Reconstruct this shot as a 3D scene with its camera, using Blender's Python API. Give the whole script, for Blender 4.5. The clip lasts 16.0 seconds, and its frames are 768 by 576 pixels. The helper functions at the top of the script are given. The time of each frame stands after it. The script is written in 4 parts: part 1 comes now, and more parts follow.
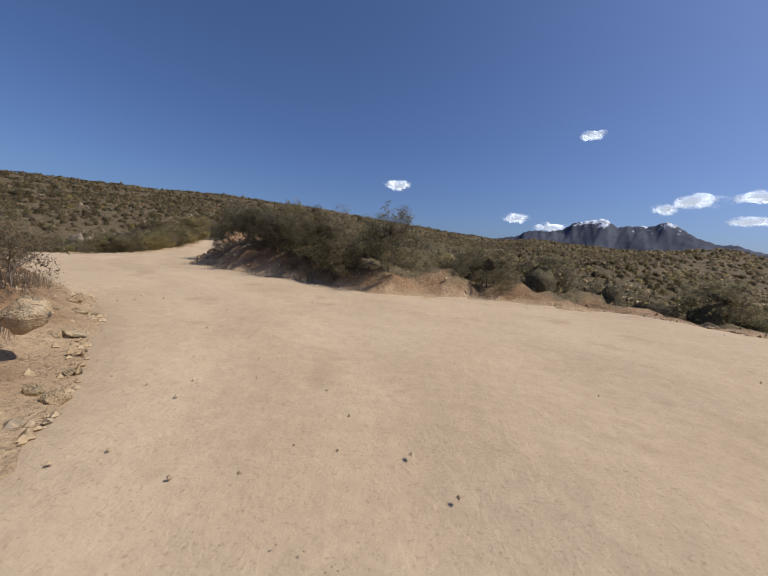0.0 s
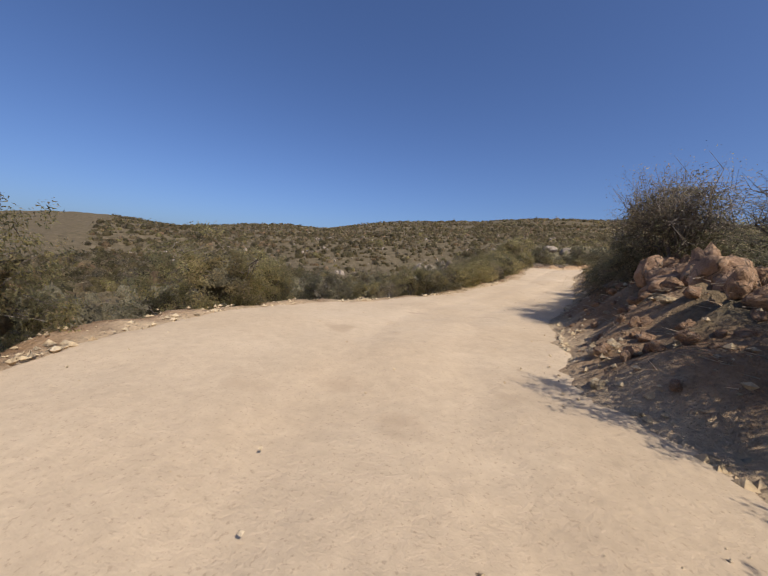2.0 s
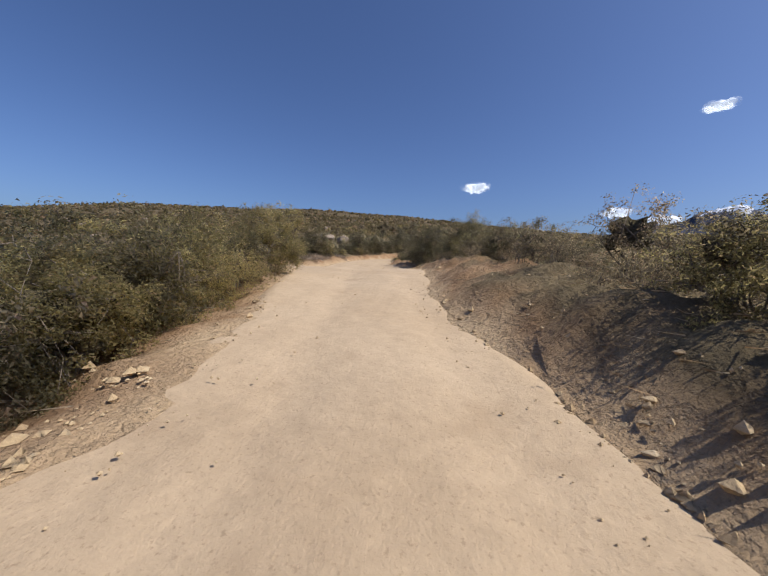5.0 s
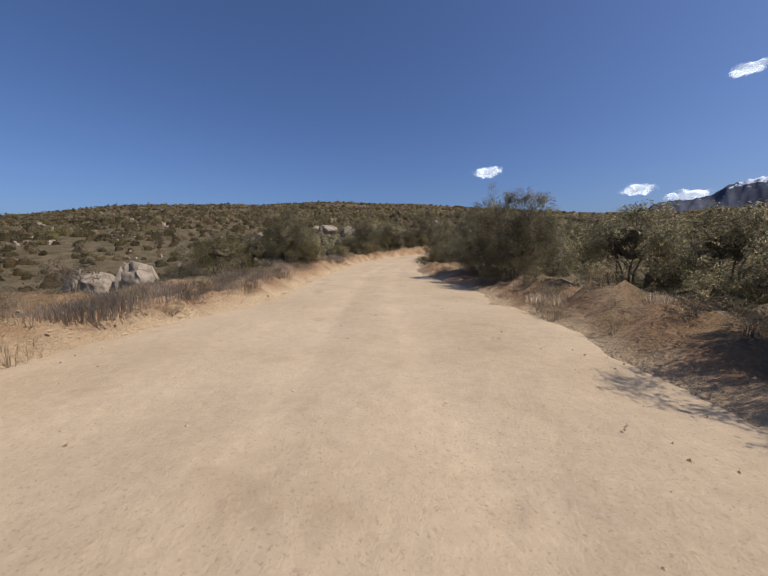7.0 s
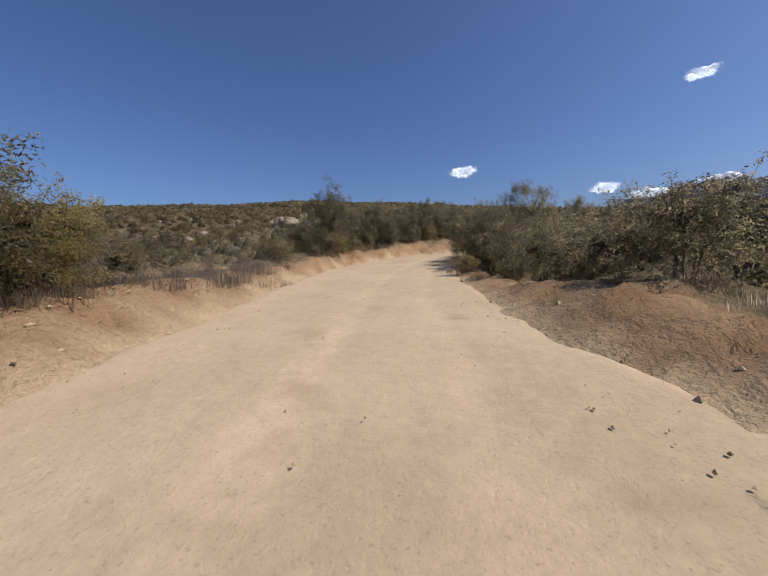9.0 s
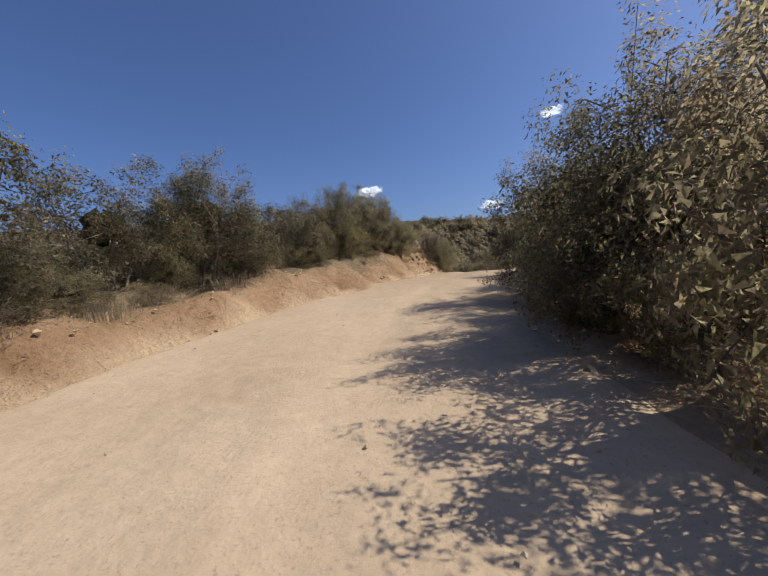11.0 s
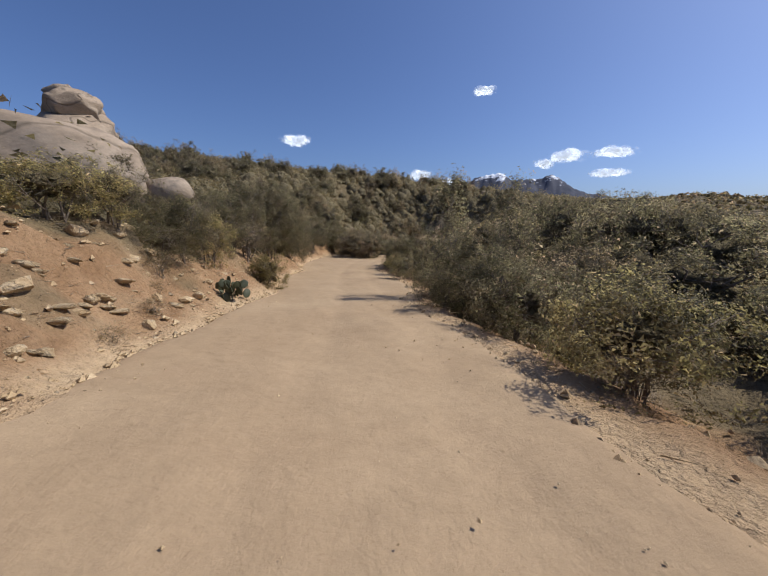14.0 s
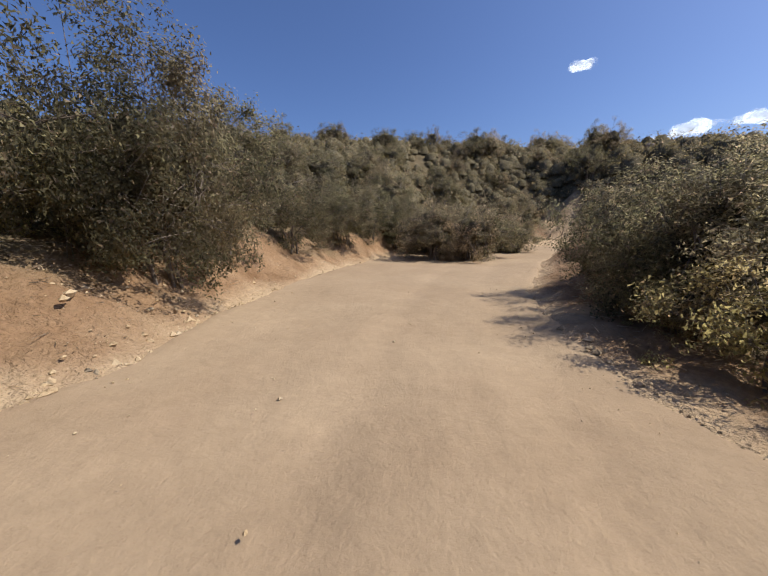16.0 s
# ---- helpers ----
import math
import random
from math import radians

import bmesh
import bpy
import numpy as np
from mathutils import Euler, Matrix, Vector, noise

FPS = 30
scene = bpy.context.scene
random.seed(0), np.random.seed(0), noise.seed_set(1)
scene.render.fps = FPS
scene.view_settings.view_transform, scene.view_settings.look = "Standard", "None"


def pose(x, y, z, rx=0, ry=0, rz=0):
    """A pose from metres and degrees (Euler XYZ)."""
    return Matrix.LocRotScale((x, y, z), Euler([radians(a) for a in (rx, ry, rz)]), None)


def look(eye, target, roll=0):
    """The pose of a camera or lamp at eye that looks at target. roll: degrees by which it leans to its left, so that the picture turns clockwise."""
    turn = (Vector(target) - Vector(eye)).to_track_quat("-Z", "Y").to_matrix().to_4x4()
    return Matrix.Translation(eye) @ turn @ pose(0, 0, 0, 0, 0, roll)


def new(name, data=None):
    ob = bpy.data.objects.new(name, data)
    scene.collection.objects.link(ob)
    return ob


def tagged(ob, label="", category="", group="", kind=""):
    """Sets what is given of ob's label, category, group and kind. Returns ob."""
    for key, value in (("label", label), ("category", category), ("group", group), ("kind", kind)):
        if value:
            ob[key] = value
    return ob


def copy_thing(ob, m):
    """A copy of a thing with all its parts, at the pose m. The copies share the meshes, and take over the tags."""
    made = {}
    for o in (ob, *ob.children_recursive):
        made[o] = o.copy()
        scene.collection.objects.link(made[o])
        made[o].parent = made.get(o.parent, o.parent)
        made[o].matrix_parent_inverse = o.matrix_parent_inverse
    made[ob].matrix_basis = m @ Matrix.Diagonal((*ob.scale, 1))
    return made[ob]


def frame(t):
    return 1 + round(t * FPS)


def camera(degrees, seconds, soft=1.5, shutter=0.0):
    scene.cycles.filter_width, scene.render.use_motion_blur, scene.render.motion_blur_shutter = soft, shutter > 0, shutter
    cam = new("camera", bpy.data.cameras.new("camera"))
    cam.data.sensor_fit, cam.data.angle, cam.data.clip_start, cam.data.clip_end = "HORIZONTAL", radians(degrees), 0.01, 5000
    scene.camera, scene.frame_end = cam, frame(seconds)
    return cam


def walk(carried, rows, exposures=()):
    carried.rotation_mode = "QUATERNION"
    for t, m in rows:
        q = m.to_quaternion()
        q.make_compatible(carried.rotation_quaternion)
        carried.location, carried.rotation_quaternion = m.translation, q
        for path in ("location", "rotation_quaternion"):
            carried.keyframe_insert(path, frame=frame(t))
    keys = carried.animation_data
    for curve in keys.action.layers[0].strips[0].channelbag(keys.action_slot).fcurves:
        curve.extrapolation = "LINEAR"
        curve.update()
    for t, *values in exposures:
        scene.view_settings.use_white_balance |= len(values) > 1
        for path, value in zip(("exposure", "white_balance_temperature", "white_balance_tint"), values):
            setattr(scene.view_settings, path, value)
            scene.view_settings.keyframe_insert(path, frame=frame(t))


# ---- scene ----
cam = camera(99.0, 16.0, soft=1.3)

# seconds, x, y, z, heading (degrees, left positive), pitch, lean to the right
PATH = [
    (0.0, 0.00, 0.00, -0.00, 1.7, -5.8, -4.4),
    (0.5, -0.85, 3.21, -0.02, 15.0, -5.3, -8.1),
    (1.0, -2.50, 6.02, 0.09, 33.3, -4.4, -7.5),
    (1.5, -4.77, 8.00, 0.22, 47.9, -4.7, -6.4),
    (2.0, -7.40, 9.88, 0.29, 51.9, -5.3, -3.3),
    (2.5, -9.89, 11.86, 0.27, 43.8, -6.9, -2.9),
    (3.0, -11.75, 14.11, 0.26, 34.8, -5.5, 3.0),
    (3.5, -13.28, 16.70, 0.17, 23.9, -6.7, -0.8),
    (4.0, -14.44, 20.03, 0.17, 14.8, -6.2, -2.7),
    (4.2, -14.81, 21.46, 0.19, 11.8, -5.3, -2.2),
    (4.5, -15.36, 23.71, 0.27, 13.3, -5.3, -2.1),
    (5.0, -16.37, 27.62, 0.54, 15.3, -5.2, -1.8),
    (5.5, -17.52, 31.61, 0.90, 16.7, -5.1, -1.5),
    (6.0, -18.77, 35.64, 1.26, 17.4, -4.9, -1.3),
    (6.3, -19.56, 38.05, 1.38, 17.5, -4.9, -1.1),
    (6.5, -20.13, 39.65, 1.39, 18.0, -6.0, -0.3),
    (7.0, -21.67, 43.67, 1.33, 17.7, -6.8, 0.9),
    (7.5, -23.24, 47.72, 1.16, 17.6, -7.2, 1.8),
    (8.0, -24.73, 51.76, 0.98, 16.3, -7.6, 0.1),
    (8.2, -25.26, 53.39, 0.94, 15.8, -7.8, 0.1),
    (8.5, -26.00, 55.79, 0.94, 16.7, -7.4, 0.9),
    (9.0, -27.08, 59.77, 1.06, 14.1, -6.8, 2.1),
    (9.5, -27.99, 63.72, 1.14, 11.7, -6.2, 3.3),
    (10.0, -28.70, 67.63, 1.18, 8.7, -5.5, 4.6),
    (10.3, -29.02, 69.95, 1.20, 8.4, -5.1, 5.3),
    (10.5, -29.16, 71.48, 1.22, 5.9, -4.6, 6.1),
    (11.0, -29.19, 75.25, 1.38, -0.5, -4.6, 5.7),
    (11.5, -28.79, 79.00, 1.57, -8.6, -3.9, 4.0),
    (12.0, -27.83, 82.76, 1.72, -17.1, -4.5, 3.4),
    (12.5, -26.39, 86.41, 1.85, -24.6, -4.7, 2.8),
    (13.0, -24.79, 90.07, 1.82, -25.4, -7.9, 2.9),
    (13.5, -23.12, 93.88, 1.61, -20.2, -11.4, 1.2),
    (14.0, -21.76, 98.11, 1.14, -14.1, -11.6, -1.1),
    (14.5, -20.82, 102.38, 0.62, -7.9, -10.8, 1.3),
    (15.0, -20.01, 107.04, 0.12, -3.0, -11.8, 2.0),
    (15.5, -19.39, 112.09, -0.39, -0.9, -10.9, 2.0),
    (16.0, -18.92, 117.09, -0.79, 0.0, -11.8, 1.6),
]


def aim(x, y, z, heading, pitch, lean):
    a, b = radians(heading), radians(pitch)
    eye = Vector((x, y, z))
    return look(eye, eye + 10 * Vector((-math.sin(a) * math.cos(b), math.cos(a) * math.cos(b), math.sin(b))), -lean)


walk(cam, [(r[0], aim(*r[1:])) for r in PATH],
     [(0, -0.24), (1, -0.10), (2, 0.05), (4, 0.0), (8, -0.16), (10.5, -0.08), (12, 0.04), (13, -0.14), (14, -0.05), (15.5, 0.16), (16, 0.16)])

# ---------------------------------------------------------------- light
SUN_AZ, SUN_EL = radians(92), radians(49)   # clockwise from the y axis, and up
world = bpy.data.worlds.new("sky")
scene.world = world
world.use_nodes = True
wn = world.node_tree
sky = wn.nodes.new("ShaderNodeTexSky")
sky.sky_type, sky.sun_disc = "NISHITA", False
sky.sun_elevation, sky.sun_rotation = SUN_EL, SUN_AZ
sky.altitude, sky.air_density, sky.dust_density, sky.ozone_density = 1200, 1.0, 5.0, 2.8
tint = wn.nodes.new("ShaderNodeMix")
tint.data_type, tint.blend_type = "RGBA", "MULTIPLY"
tint.inputs[0].default_value, tint.inputs[7].default_value = 1.0, (0.76, 0.90, 1.22, 1)   # clear mountain air
wn.links.new(sky.outputs[0], tint.inputs[6])
wn.links.new(tint.outputs[2], wn.nodes["Background"].inputs[0])
wn.nodes["Background"].inputs[1].default_value = 0.098

sun = new("sun", bpy.data.lights.new("sun", "SUN"))
sun.data.energy, sun.data.angle, sun.data.color = 4.8, radians(0.53), (1.0, 0.95, 0.87)
toward = Vector((math.sin(SUN_AZ) * math.cos(SUN_EL), math.cos(SUN_AZ) * math.cos(SUN_EL), math.sin(SUN_EL)))
sun.matrix_world = look(toward * 200, (0, 0, 0))

# ---------------------------------------------------------------- materials


class Mat:
    """A node material built up step by step."""

    def __init__(self, name, rough=0.9, metal=0.0, spec=0.3):
        self.m = bpy.data.materials.new(name)
        self.m.use_nodes = True
        self.t = self.m.node_tree
        self.b = self.t.nodes["Principled BSDF"]
        self.b.inputs["Roughness"].default_value = rough
        self.b.inputs["Metallic"].default_value = metal
        self.b.inputs["Specular IOR Level"].default_value = spec

    def node(self, kind, **sockets):
        n = self.t.nodes.new(kind)
        for k, v in sockets.items():
            n.inputs[k.replace("_", " ")].default_value = v
        return n

    def link(self, a, b):
        self.t.links.new(a, b)

    def place(self):
        return self.node("ShaderNodeNewGeometry").outputs["Position"]

    def noise(self, scale, detail=4.0, rough=0.6, vec=None):
        n = self.node("ShaderNodeTexNoise", Scale=scale, Detail=detail, Roughness=rough)
        self.link(vec or self.place(), n.inputs["Vector"])
        return n.outputs["Fac"]

    def ramp(self, fac, *stops):
        n = self.node("ShaderNodeValToRGB")
        e = n.color_ramp.elements
        while len(e) < len(stops):
            e.new(0.5)
        for el, (p, c) in zip(e, stops):
            el.position, el.color = p, (*c, 1) if len(c) == 3 else c
        self.link(fac, n.inputs[0])
        return n.outputs[0]

    def mix(self, fac, a, b, how="MIX"):
        n = self.node("ShaderNodeMix")
        n.data_type, n.blend_type = "RGBA", how
        for src, i in ((fac, 0), (a, 6), (b, 7)):
            if isinstance(src, (int, float)):
                n.inputs[i].default_value = src
            elif isinstance(src, tuple):
                n.inputs[i].default_value = (*src, 1)
            else:
                self.link(src, n.inputs[i])
        return n.outputs[2]

    def bump(self, height, strength, distance=0.02):
        n = self.node("ShaderNodeBump", Strength=strength, Distance=distance)
        self.link(height, n.inputs["Height"])
        old = self.b.inputs["Normal"].links
        if old:
            self.link(old[0].from_socket, n.inputs["Normal"])
        self.link(n.outputs[0], self.b.inputs["Normal"])

    def color(self, c):
        self.link(c, self.b.inputs["Base Color"])
        return self.m


def g3(v):
    return (v, v, v)


def road_material():
    m = Mat("sandy_dirt_road", 0.95, spec=0.15)
    big = m.ramp(m.noise(0.35, 3), (0.3, (0.452, 0.334, 0.216)), (0.7, (0.512, 0.388, 0.260)))
    fine = m.ramp(m.noise(7.0, 6, 0.7), (0.3, g3(0.40)), (0.7, g3(0.60)))
    at = m.node("ShaderNodeAttribute")
    at.attribute_name = "clay"
    clay = m.ramp(m.noise(0.5, 4), (0.3, (0.318, 0.226, 0.140)), (0.7, (0.375, 0.275, 0.174)))
    c = m.mix(0.42, m.mix(at.outputs["Fac"], big, clay), fine, "OVERLAY")
    tr = m.node("ShaderNodeAttribute")
    tr.attribute_name = "tracks"
    worn = m.mix(m.mix(0.6, m.ramp(m.noise(1.1, 4), (0.35, g3(0)), (0.65, g3(1))), tr.outputs["Color"], "MULTIPLY"), g3(0.5), g3(0.60))
    c = m.mix(0.5, c, worn, "OVERLAY")
    patches = m.ramp(m.noise(0.9, 3, 0.5), (0.62, g3(0)), (0.72, g3(0.5)))
    c = m.mix(patches, c, (0.36, 0.255, 0.16))
    spots = m.ramp(m.noise(38, 2), (0.60, g3(0.0)), (0.70, g3(1.0)))
    c = m.mix(m.mix(0.5, g3(0), spots), c, (0.30, 0.21, 0.13))
    m.bump(m.noise(30, 6, 0.75), 0.5, 0.02)
    m.bump(m.noise(3.0, 4), 0.4, 0.06)
    return m.color(c)


def ground_material():
    """Reddish cut earth near the road, grey-brown litter under the brush."""
    m = Mat("chaparral_soil", 0.97, spec=0.1)
    n = m.noise(0.8, 6, 0.65)
    soil = m.ramp(n, (0.3, (0.21, 0.120, 0.062)), (0.52, (0.31, 0.195, 0.110)), (0.75, (0.41, 0.288, 0.175)))
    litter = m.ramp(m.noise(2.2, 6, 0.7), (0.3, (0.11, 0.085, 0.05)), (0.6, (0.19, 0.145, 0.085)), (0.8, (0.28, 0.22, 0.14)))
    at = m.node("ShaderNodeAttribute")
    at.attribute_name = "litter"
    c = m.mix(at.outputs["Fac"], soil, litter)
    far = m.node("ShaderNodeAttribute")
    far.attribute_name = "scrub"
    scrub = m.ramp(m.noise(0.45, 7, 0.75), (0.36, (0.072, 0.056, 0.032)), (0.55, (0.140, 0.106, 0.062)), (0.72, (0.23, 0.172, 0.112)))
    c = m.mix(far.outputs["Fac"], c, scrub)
    sand = m.ramp(m.noise(0.6, 4), (0.3, (0.43, 0.30, 0.18)), (0.7, (0.52, 0.385, 0.24)))
    sa = m.node("ShaderNodeAttribute")
    sa.attribute_name = "sand"
    c = m.mix(sa.outputs["Fac"], c, sand)
    fine = m.ramp(m.noise(14, 5, 0.75), (0.3, g3(0.36)), (0.7, g3(0.62)))
    c = m.mix(0.7, c, fine, "OVERLAY")
    m.bump(m.noise(20, 6, 0.75), 0.8, 0.04)
    m.bump(m.noise(7, 4, 0.6), 0.3, 0.04)
    m.bump(m.noise(2.5, 5, 0.6), 0.8, 0.18)
    return m.color(c)


def rock_material(name, a, b, c):
    m = Mat(name, 0.9, spec=0.2)
    vec = m.node("ShaderNodeTexCoord").outputs["Object"]
    col = m.ramp(m.noise(1.3, 7, 0.65, vec), (0.3, a), (0.5, b), (0.72, c))
    grain = m.ramp(m.noise(26, 5, 0.8, vec), (0.3, g3(0.35)), (0.7, g3(0.62)))
    col = m.mix(0.7, col, grain, "OVERLAY")
    lichen = m.ramp(m.noise(3.1, 6, 0.7, vec), (0.56, g3(0)), (0.66, g3(0.7)))
    col = m.mix(lichen, col, (0.17, 0.15, 0.12))
    cut = m.ramp(m.noise(0.9, 3, 0.55, vec), (0.485, g3(1)), (0.500, g3(0)), (0.515, g3(1)))      # thin weathered cracks
    col = m.mix(cut, m.mix(0.6, col, (0.10, 0.08, 0.06)), col)
    m.bump(cut, 0.5, 0.05)
    m.bump(m.noise(18, 6, 0.7, vec), 0.6, 0.03)
    m.bump(m.noise(2.2, 5, 0.6, vec), 0.7, 0.12)
    return m.color(col)


def leaf_material(name, dark, light, dry):
    m = Mat(name, 0.6, spec=0.35)
    geo = m.node("ShaderNodeNewGeometry")
    obj = m.node("ShaderNodeObjectInfo")
    c = m.ramp(geo.outputs["Random Per Island"], (0.0, dark), (0.6, light), (0.86, light), (0.93, dry))
    hue = m.node("ShaderNodeHueSaturation")
    add = m.node("ShaderNodeMapRange")
    m.link(obj.outputs["Random"], add.inputs[0])
    add.inputs[3].default_value, add.inputs[4].default_value = 0.75, 1.2
    m.link(add.outputs[0], hue.inputs["Value"])
    # one bush differs from the next, in tone and in dryness
    c = m.mix(m.ramp(m.noise(0.55, 3, 0.6), (0.50, g3(0)), (0.68, g3(0.55))), c, dry)
    c = m.mix(0.75, c, m.ramp(m.noise(0.8, 2, 0.5), (0.36, g3(0.30)), (0.64, g3(0.70))), "OVERLAY")
    c = m.mix(0.6, c, m.ramp(m.noise(5.0, 4, 0.75), (0.36, g3(0.25)), (0.64, g3(0.68))), "OVERLAY")
    m.bump(m.noise(3.5, 4, 0.7), 1.0, 0.35)
    m.link(c, hue.inputs["Color"])
    m.color(hue.outputs[0])
    tr = m.node("ShaderNodeBsdfTranslucent")
    bright = m.node("ShaderNodeHueSaturation", Value=2.3, Saturation=1.05)
    m.link(hue.outputs[0], bright.inputs["Color"])
    m.link(bright.outputs[0], tr.inputs[0])
    mixs = m.node("ShaderNodeMixShader")
    mixs.inputs[0].default_value = 0.62
    m.link(m.b.outputs[0], mixs.inputs[1])
    m.link(tr.outputs[0], mixs.inputs[2])
    m.link(mixs.outputs[0], m.t.nodes["Material Output"].inputs[0])
    return m.m


def bark_material():
    m = Mat("grey_bark", 0.9, spec=0.1)
    m.color(m.ramp(m.noise(9, 5), (0.3, (0.10, 0.075, 0.055)), (0.7, (0.24, 0.20, 0.16))))
    m.bump(m.noise(30, 4), 0.5, 0.02)
    return m.m


M_ROAD, M_GROUND, M_BARK = road_material(), ground_material(), bark_material()
M_GRANITE = rock_material("pale_granite", (0.21, 0.16, 0.115), (0.32, 0.25, 0.185), (0.41, 0.335, 0.26))
M_SANDSTONE = rock_material("ochre_rock", (0.32, 0.22, 0.12), (0.50, 0.37, 0.22), (0.60, 0.49, 0.34))
M_OCHRE = rock_material("crumbling_ochre_earth", (0.25, 0.155, 0.075), (0.38, 0.255, 0.135), (0.48, 0.36, 0.22))
M_REDROCK = rock_material("red_earth_rock", (0.20, 0.115, 0.065), (0.32, 0.195, 0.115), (0.43, 0.29, 0.19))
M_OAK = leaf_material("scrub_oak_leaves", (0.064, 0.059, 0.033), (0.162, 0.145, 0.080), (0.220, 0.168, 0.112))
M_BRUSH = leaf_material("hillside_brush_leaves", (0.074, 0.062, 0.030), (0.158, 0.128, 0.060), (0.225, 0.160, 0.092))
M_SAGE = leaf_material("grey_sage_leaves", (0.098, 0.082, 0.051), (0.214, 0.174, 0.106), (0.275, 0.196, 0.126))
M_YELLOW = leaf_material("yellow_green_leaves", (0.108, 0.096, 0.044), (0.245, 0.208, 0.095), (0.26, 0.195, 0.112))


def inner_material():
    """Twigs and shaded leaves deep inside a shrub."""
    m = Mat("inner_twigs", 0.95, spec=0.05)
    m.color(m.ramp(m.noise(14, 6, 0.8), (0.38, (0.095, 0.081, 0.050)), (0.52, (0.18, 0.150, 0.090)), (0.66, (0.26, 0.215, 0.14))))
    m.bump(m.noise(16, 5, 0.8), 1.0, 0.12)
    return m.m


M_INNER = inner_material()
M_DRY = leaf_material("dry_straw", (0.17, 0.135, 0.098), (0.30, 0.245, 0.180), (0.37, 0.31, 0.235))

# ---------------------------------------------------------------- the lie of the land

EYE_UP = 1.30                                   # the eye above the road
ROWS = np.array([r[:4] for r in PATH])
back = ROWS[0, 1:] - ROWS[1, 1:]
back = back / np.hypot(back[0], back[1])
on = np.array((0.10, 0.99, -0.055))
LINE = np.vstack([[ROWS[0, 1:] + back * k for k in (40, 20, 8)], ROWS[:, 1:],
                  [ROWS[-1, 1:] + on * k + np.array((0.012 * k * k, 0, 0.0006 * k * k)) for k in (8, 16, 24, 32)]])
STEP = np.hypot(*np.diff(LINE[:, :2], axis=0).T)
ARC = np.concatenate([[0], np.cumsum(STEP)])
ARC -= ARC[3]
# a smooth line through them
FINE_S = np.arange(ARC[0], ARC[-1], 0.5)
kern = np.hanning(13)
kern /= kern.sum()


def smooth(v):
    return np.convolve(np.pad(v, 6, mode="reflect", reflect_type="odd"), kern, mode="valid")


FINE = np.stack([smooth(np.interp(FINE_S, ARC, LINE[:, k])) for k in range(3)], 1)


def along(x, y):
    """For arrays of places: the way along the road, the offset to its left, and the road's height there."""
    x, y = np.atleast_1d(x).astype(float), np.atleast_1d(y).astype(float)
    s, u, z = np.empty_like(x), np.empty_like(x), np.empty_like(x)
    tang = np.gradient(FINE[:, :2], axis=0)
    tang /= np.hypot(tang[:, 0], tang[:, 1])[:, None]
    for i in range(0, len(x), 4000):
        px, py = x[i:i + 4000], y[i:i + 4000]
        d2 = (px[:, None] - FINE[None, :, 0]) ** 2 + (py[:, None] - FINE[None, :, 1]) ** 2
        k = d2.argmin(1)
        dx, dy = px - FINE[k, 0], py - FINE[k, 1]
        a = dx * tang[k, 0] + dy * tang[k, 1]
        s[i:i + 4000] = FINE_S[k] + np.clip(a, -1, 1)
        side = tang[k, 0] * dy - tang[k, 1] * dx
        u[i:i + 4000] = np.sign(side) * np.sqrt(d2[np.arange(len(k)), k])
        z[i:i + 4000] = np.interp(s[i:i + 4000], FINE_S, FINE[:, 2]) - EYE_UP
    return s, u, z


def spot(s, u):
    """The place at s along the road and u to its left."""
    x, y = np.interp(s, FINE_S, FINE[:, 0]), np.interp(s, FINE_S, FINE[:, 1])
    x2, y2 = np.interp(s + 0.6, FINE_S, FINE[:, 0]), np.interp(s + 0.6, FINE_S, FINE[:, 1])
    d = np.hypot(x2 - x, y2 - y)
    return x - (y2 - y) / d * u, y + (x2 - x) / d * u


def table(text):
    v = np.array([[float(q) for q in w.split(":")] for w in text.split()])
    return lambda s: np.interp(s, v[:, 0], v[:, 1])


LEFT_EDGE = table("-40:2.2 3:1.7 5:2.0 8:2.2 11:2.7 13:3.5 16:4.1 18:4.3 20:3.9 22:3.1 24:2.5 26:2.2 31:2.0 38:1.9 45:2.8 50:4.6 55:5.0 58:4.4 61:3.6 65:3.5 72:3.6 77:4.0 80:4.4 83:4.7 86:4.5 88:4.4 90:4.0 92:3.6 95:3.0 97:2.6 100:2.7 104:2.4 107:2.7 109:3.0 112:3.2 115:3.2 117:3.4 119:3.2 122:3.4 126:3.8 129:3.4 131:3.9 135:4.6 140:5 155:5")
RIGHT_EDGE = table("-40:5 -10:7 0:10 3:11.5 5:10.5 6.6:7.5 7.8:3.9 9.5:3.1 12:2.6 14:2.45 17:2.3 21:2.7 25:2.6 29:2.35 32:2.1 35:1.6 39:1.2 44:1.7 50:2.8 54:3.4 58:4.1 64:4.1 66:3.5 68:2.7 71:2.2 77:2.0 85:1.5 92:1.4 95:2.0 97:3.1 99.6:3.6 101:3.6 102.5:2.7 104:2.9 105.5:2.8 107:2.0 109:1.7 112:1.8 114:1.5 117:1.2 119:1.9 122:2.2 125:2.3 128:1.9 130:1.6 132:1.6 136:2 145:3 155:3")
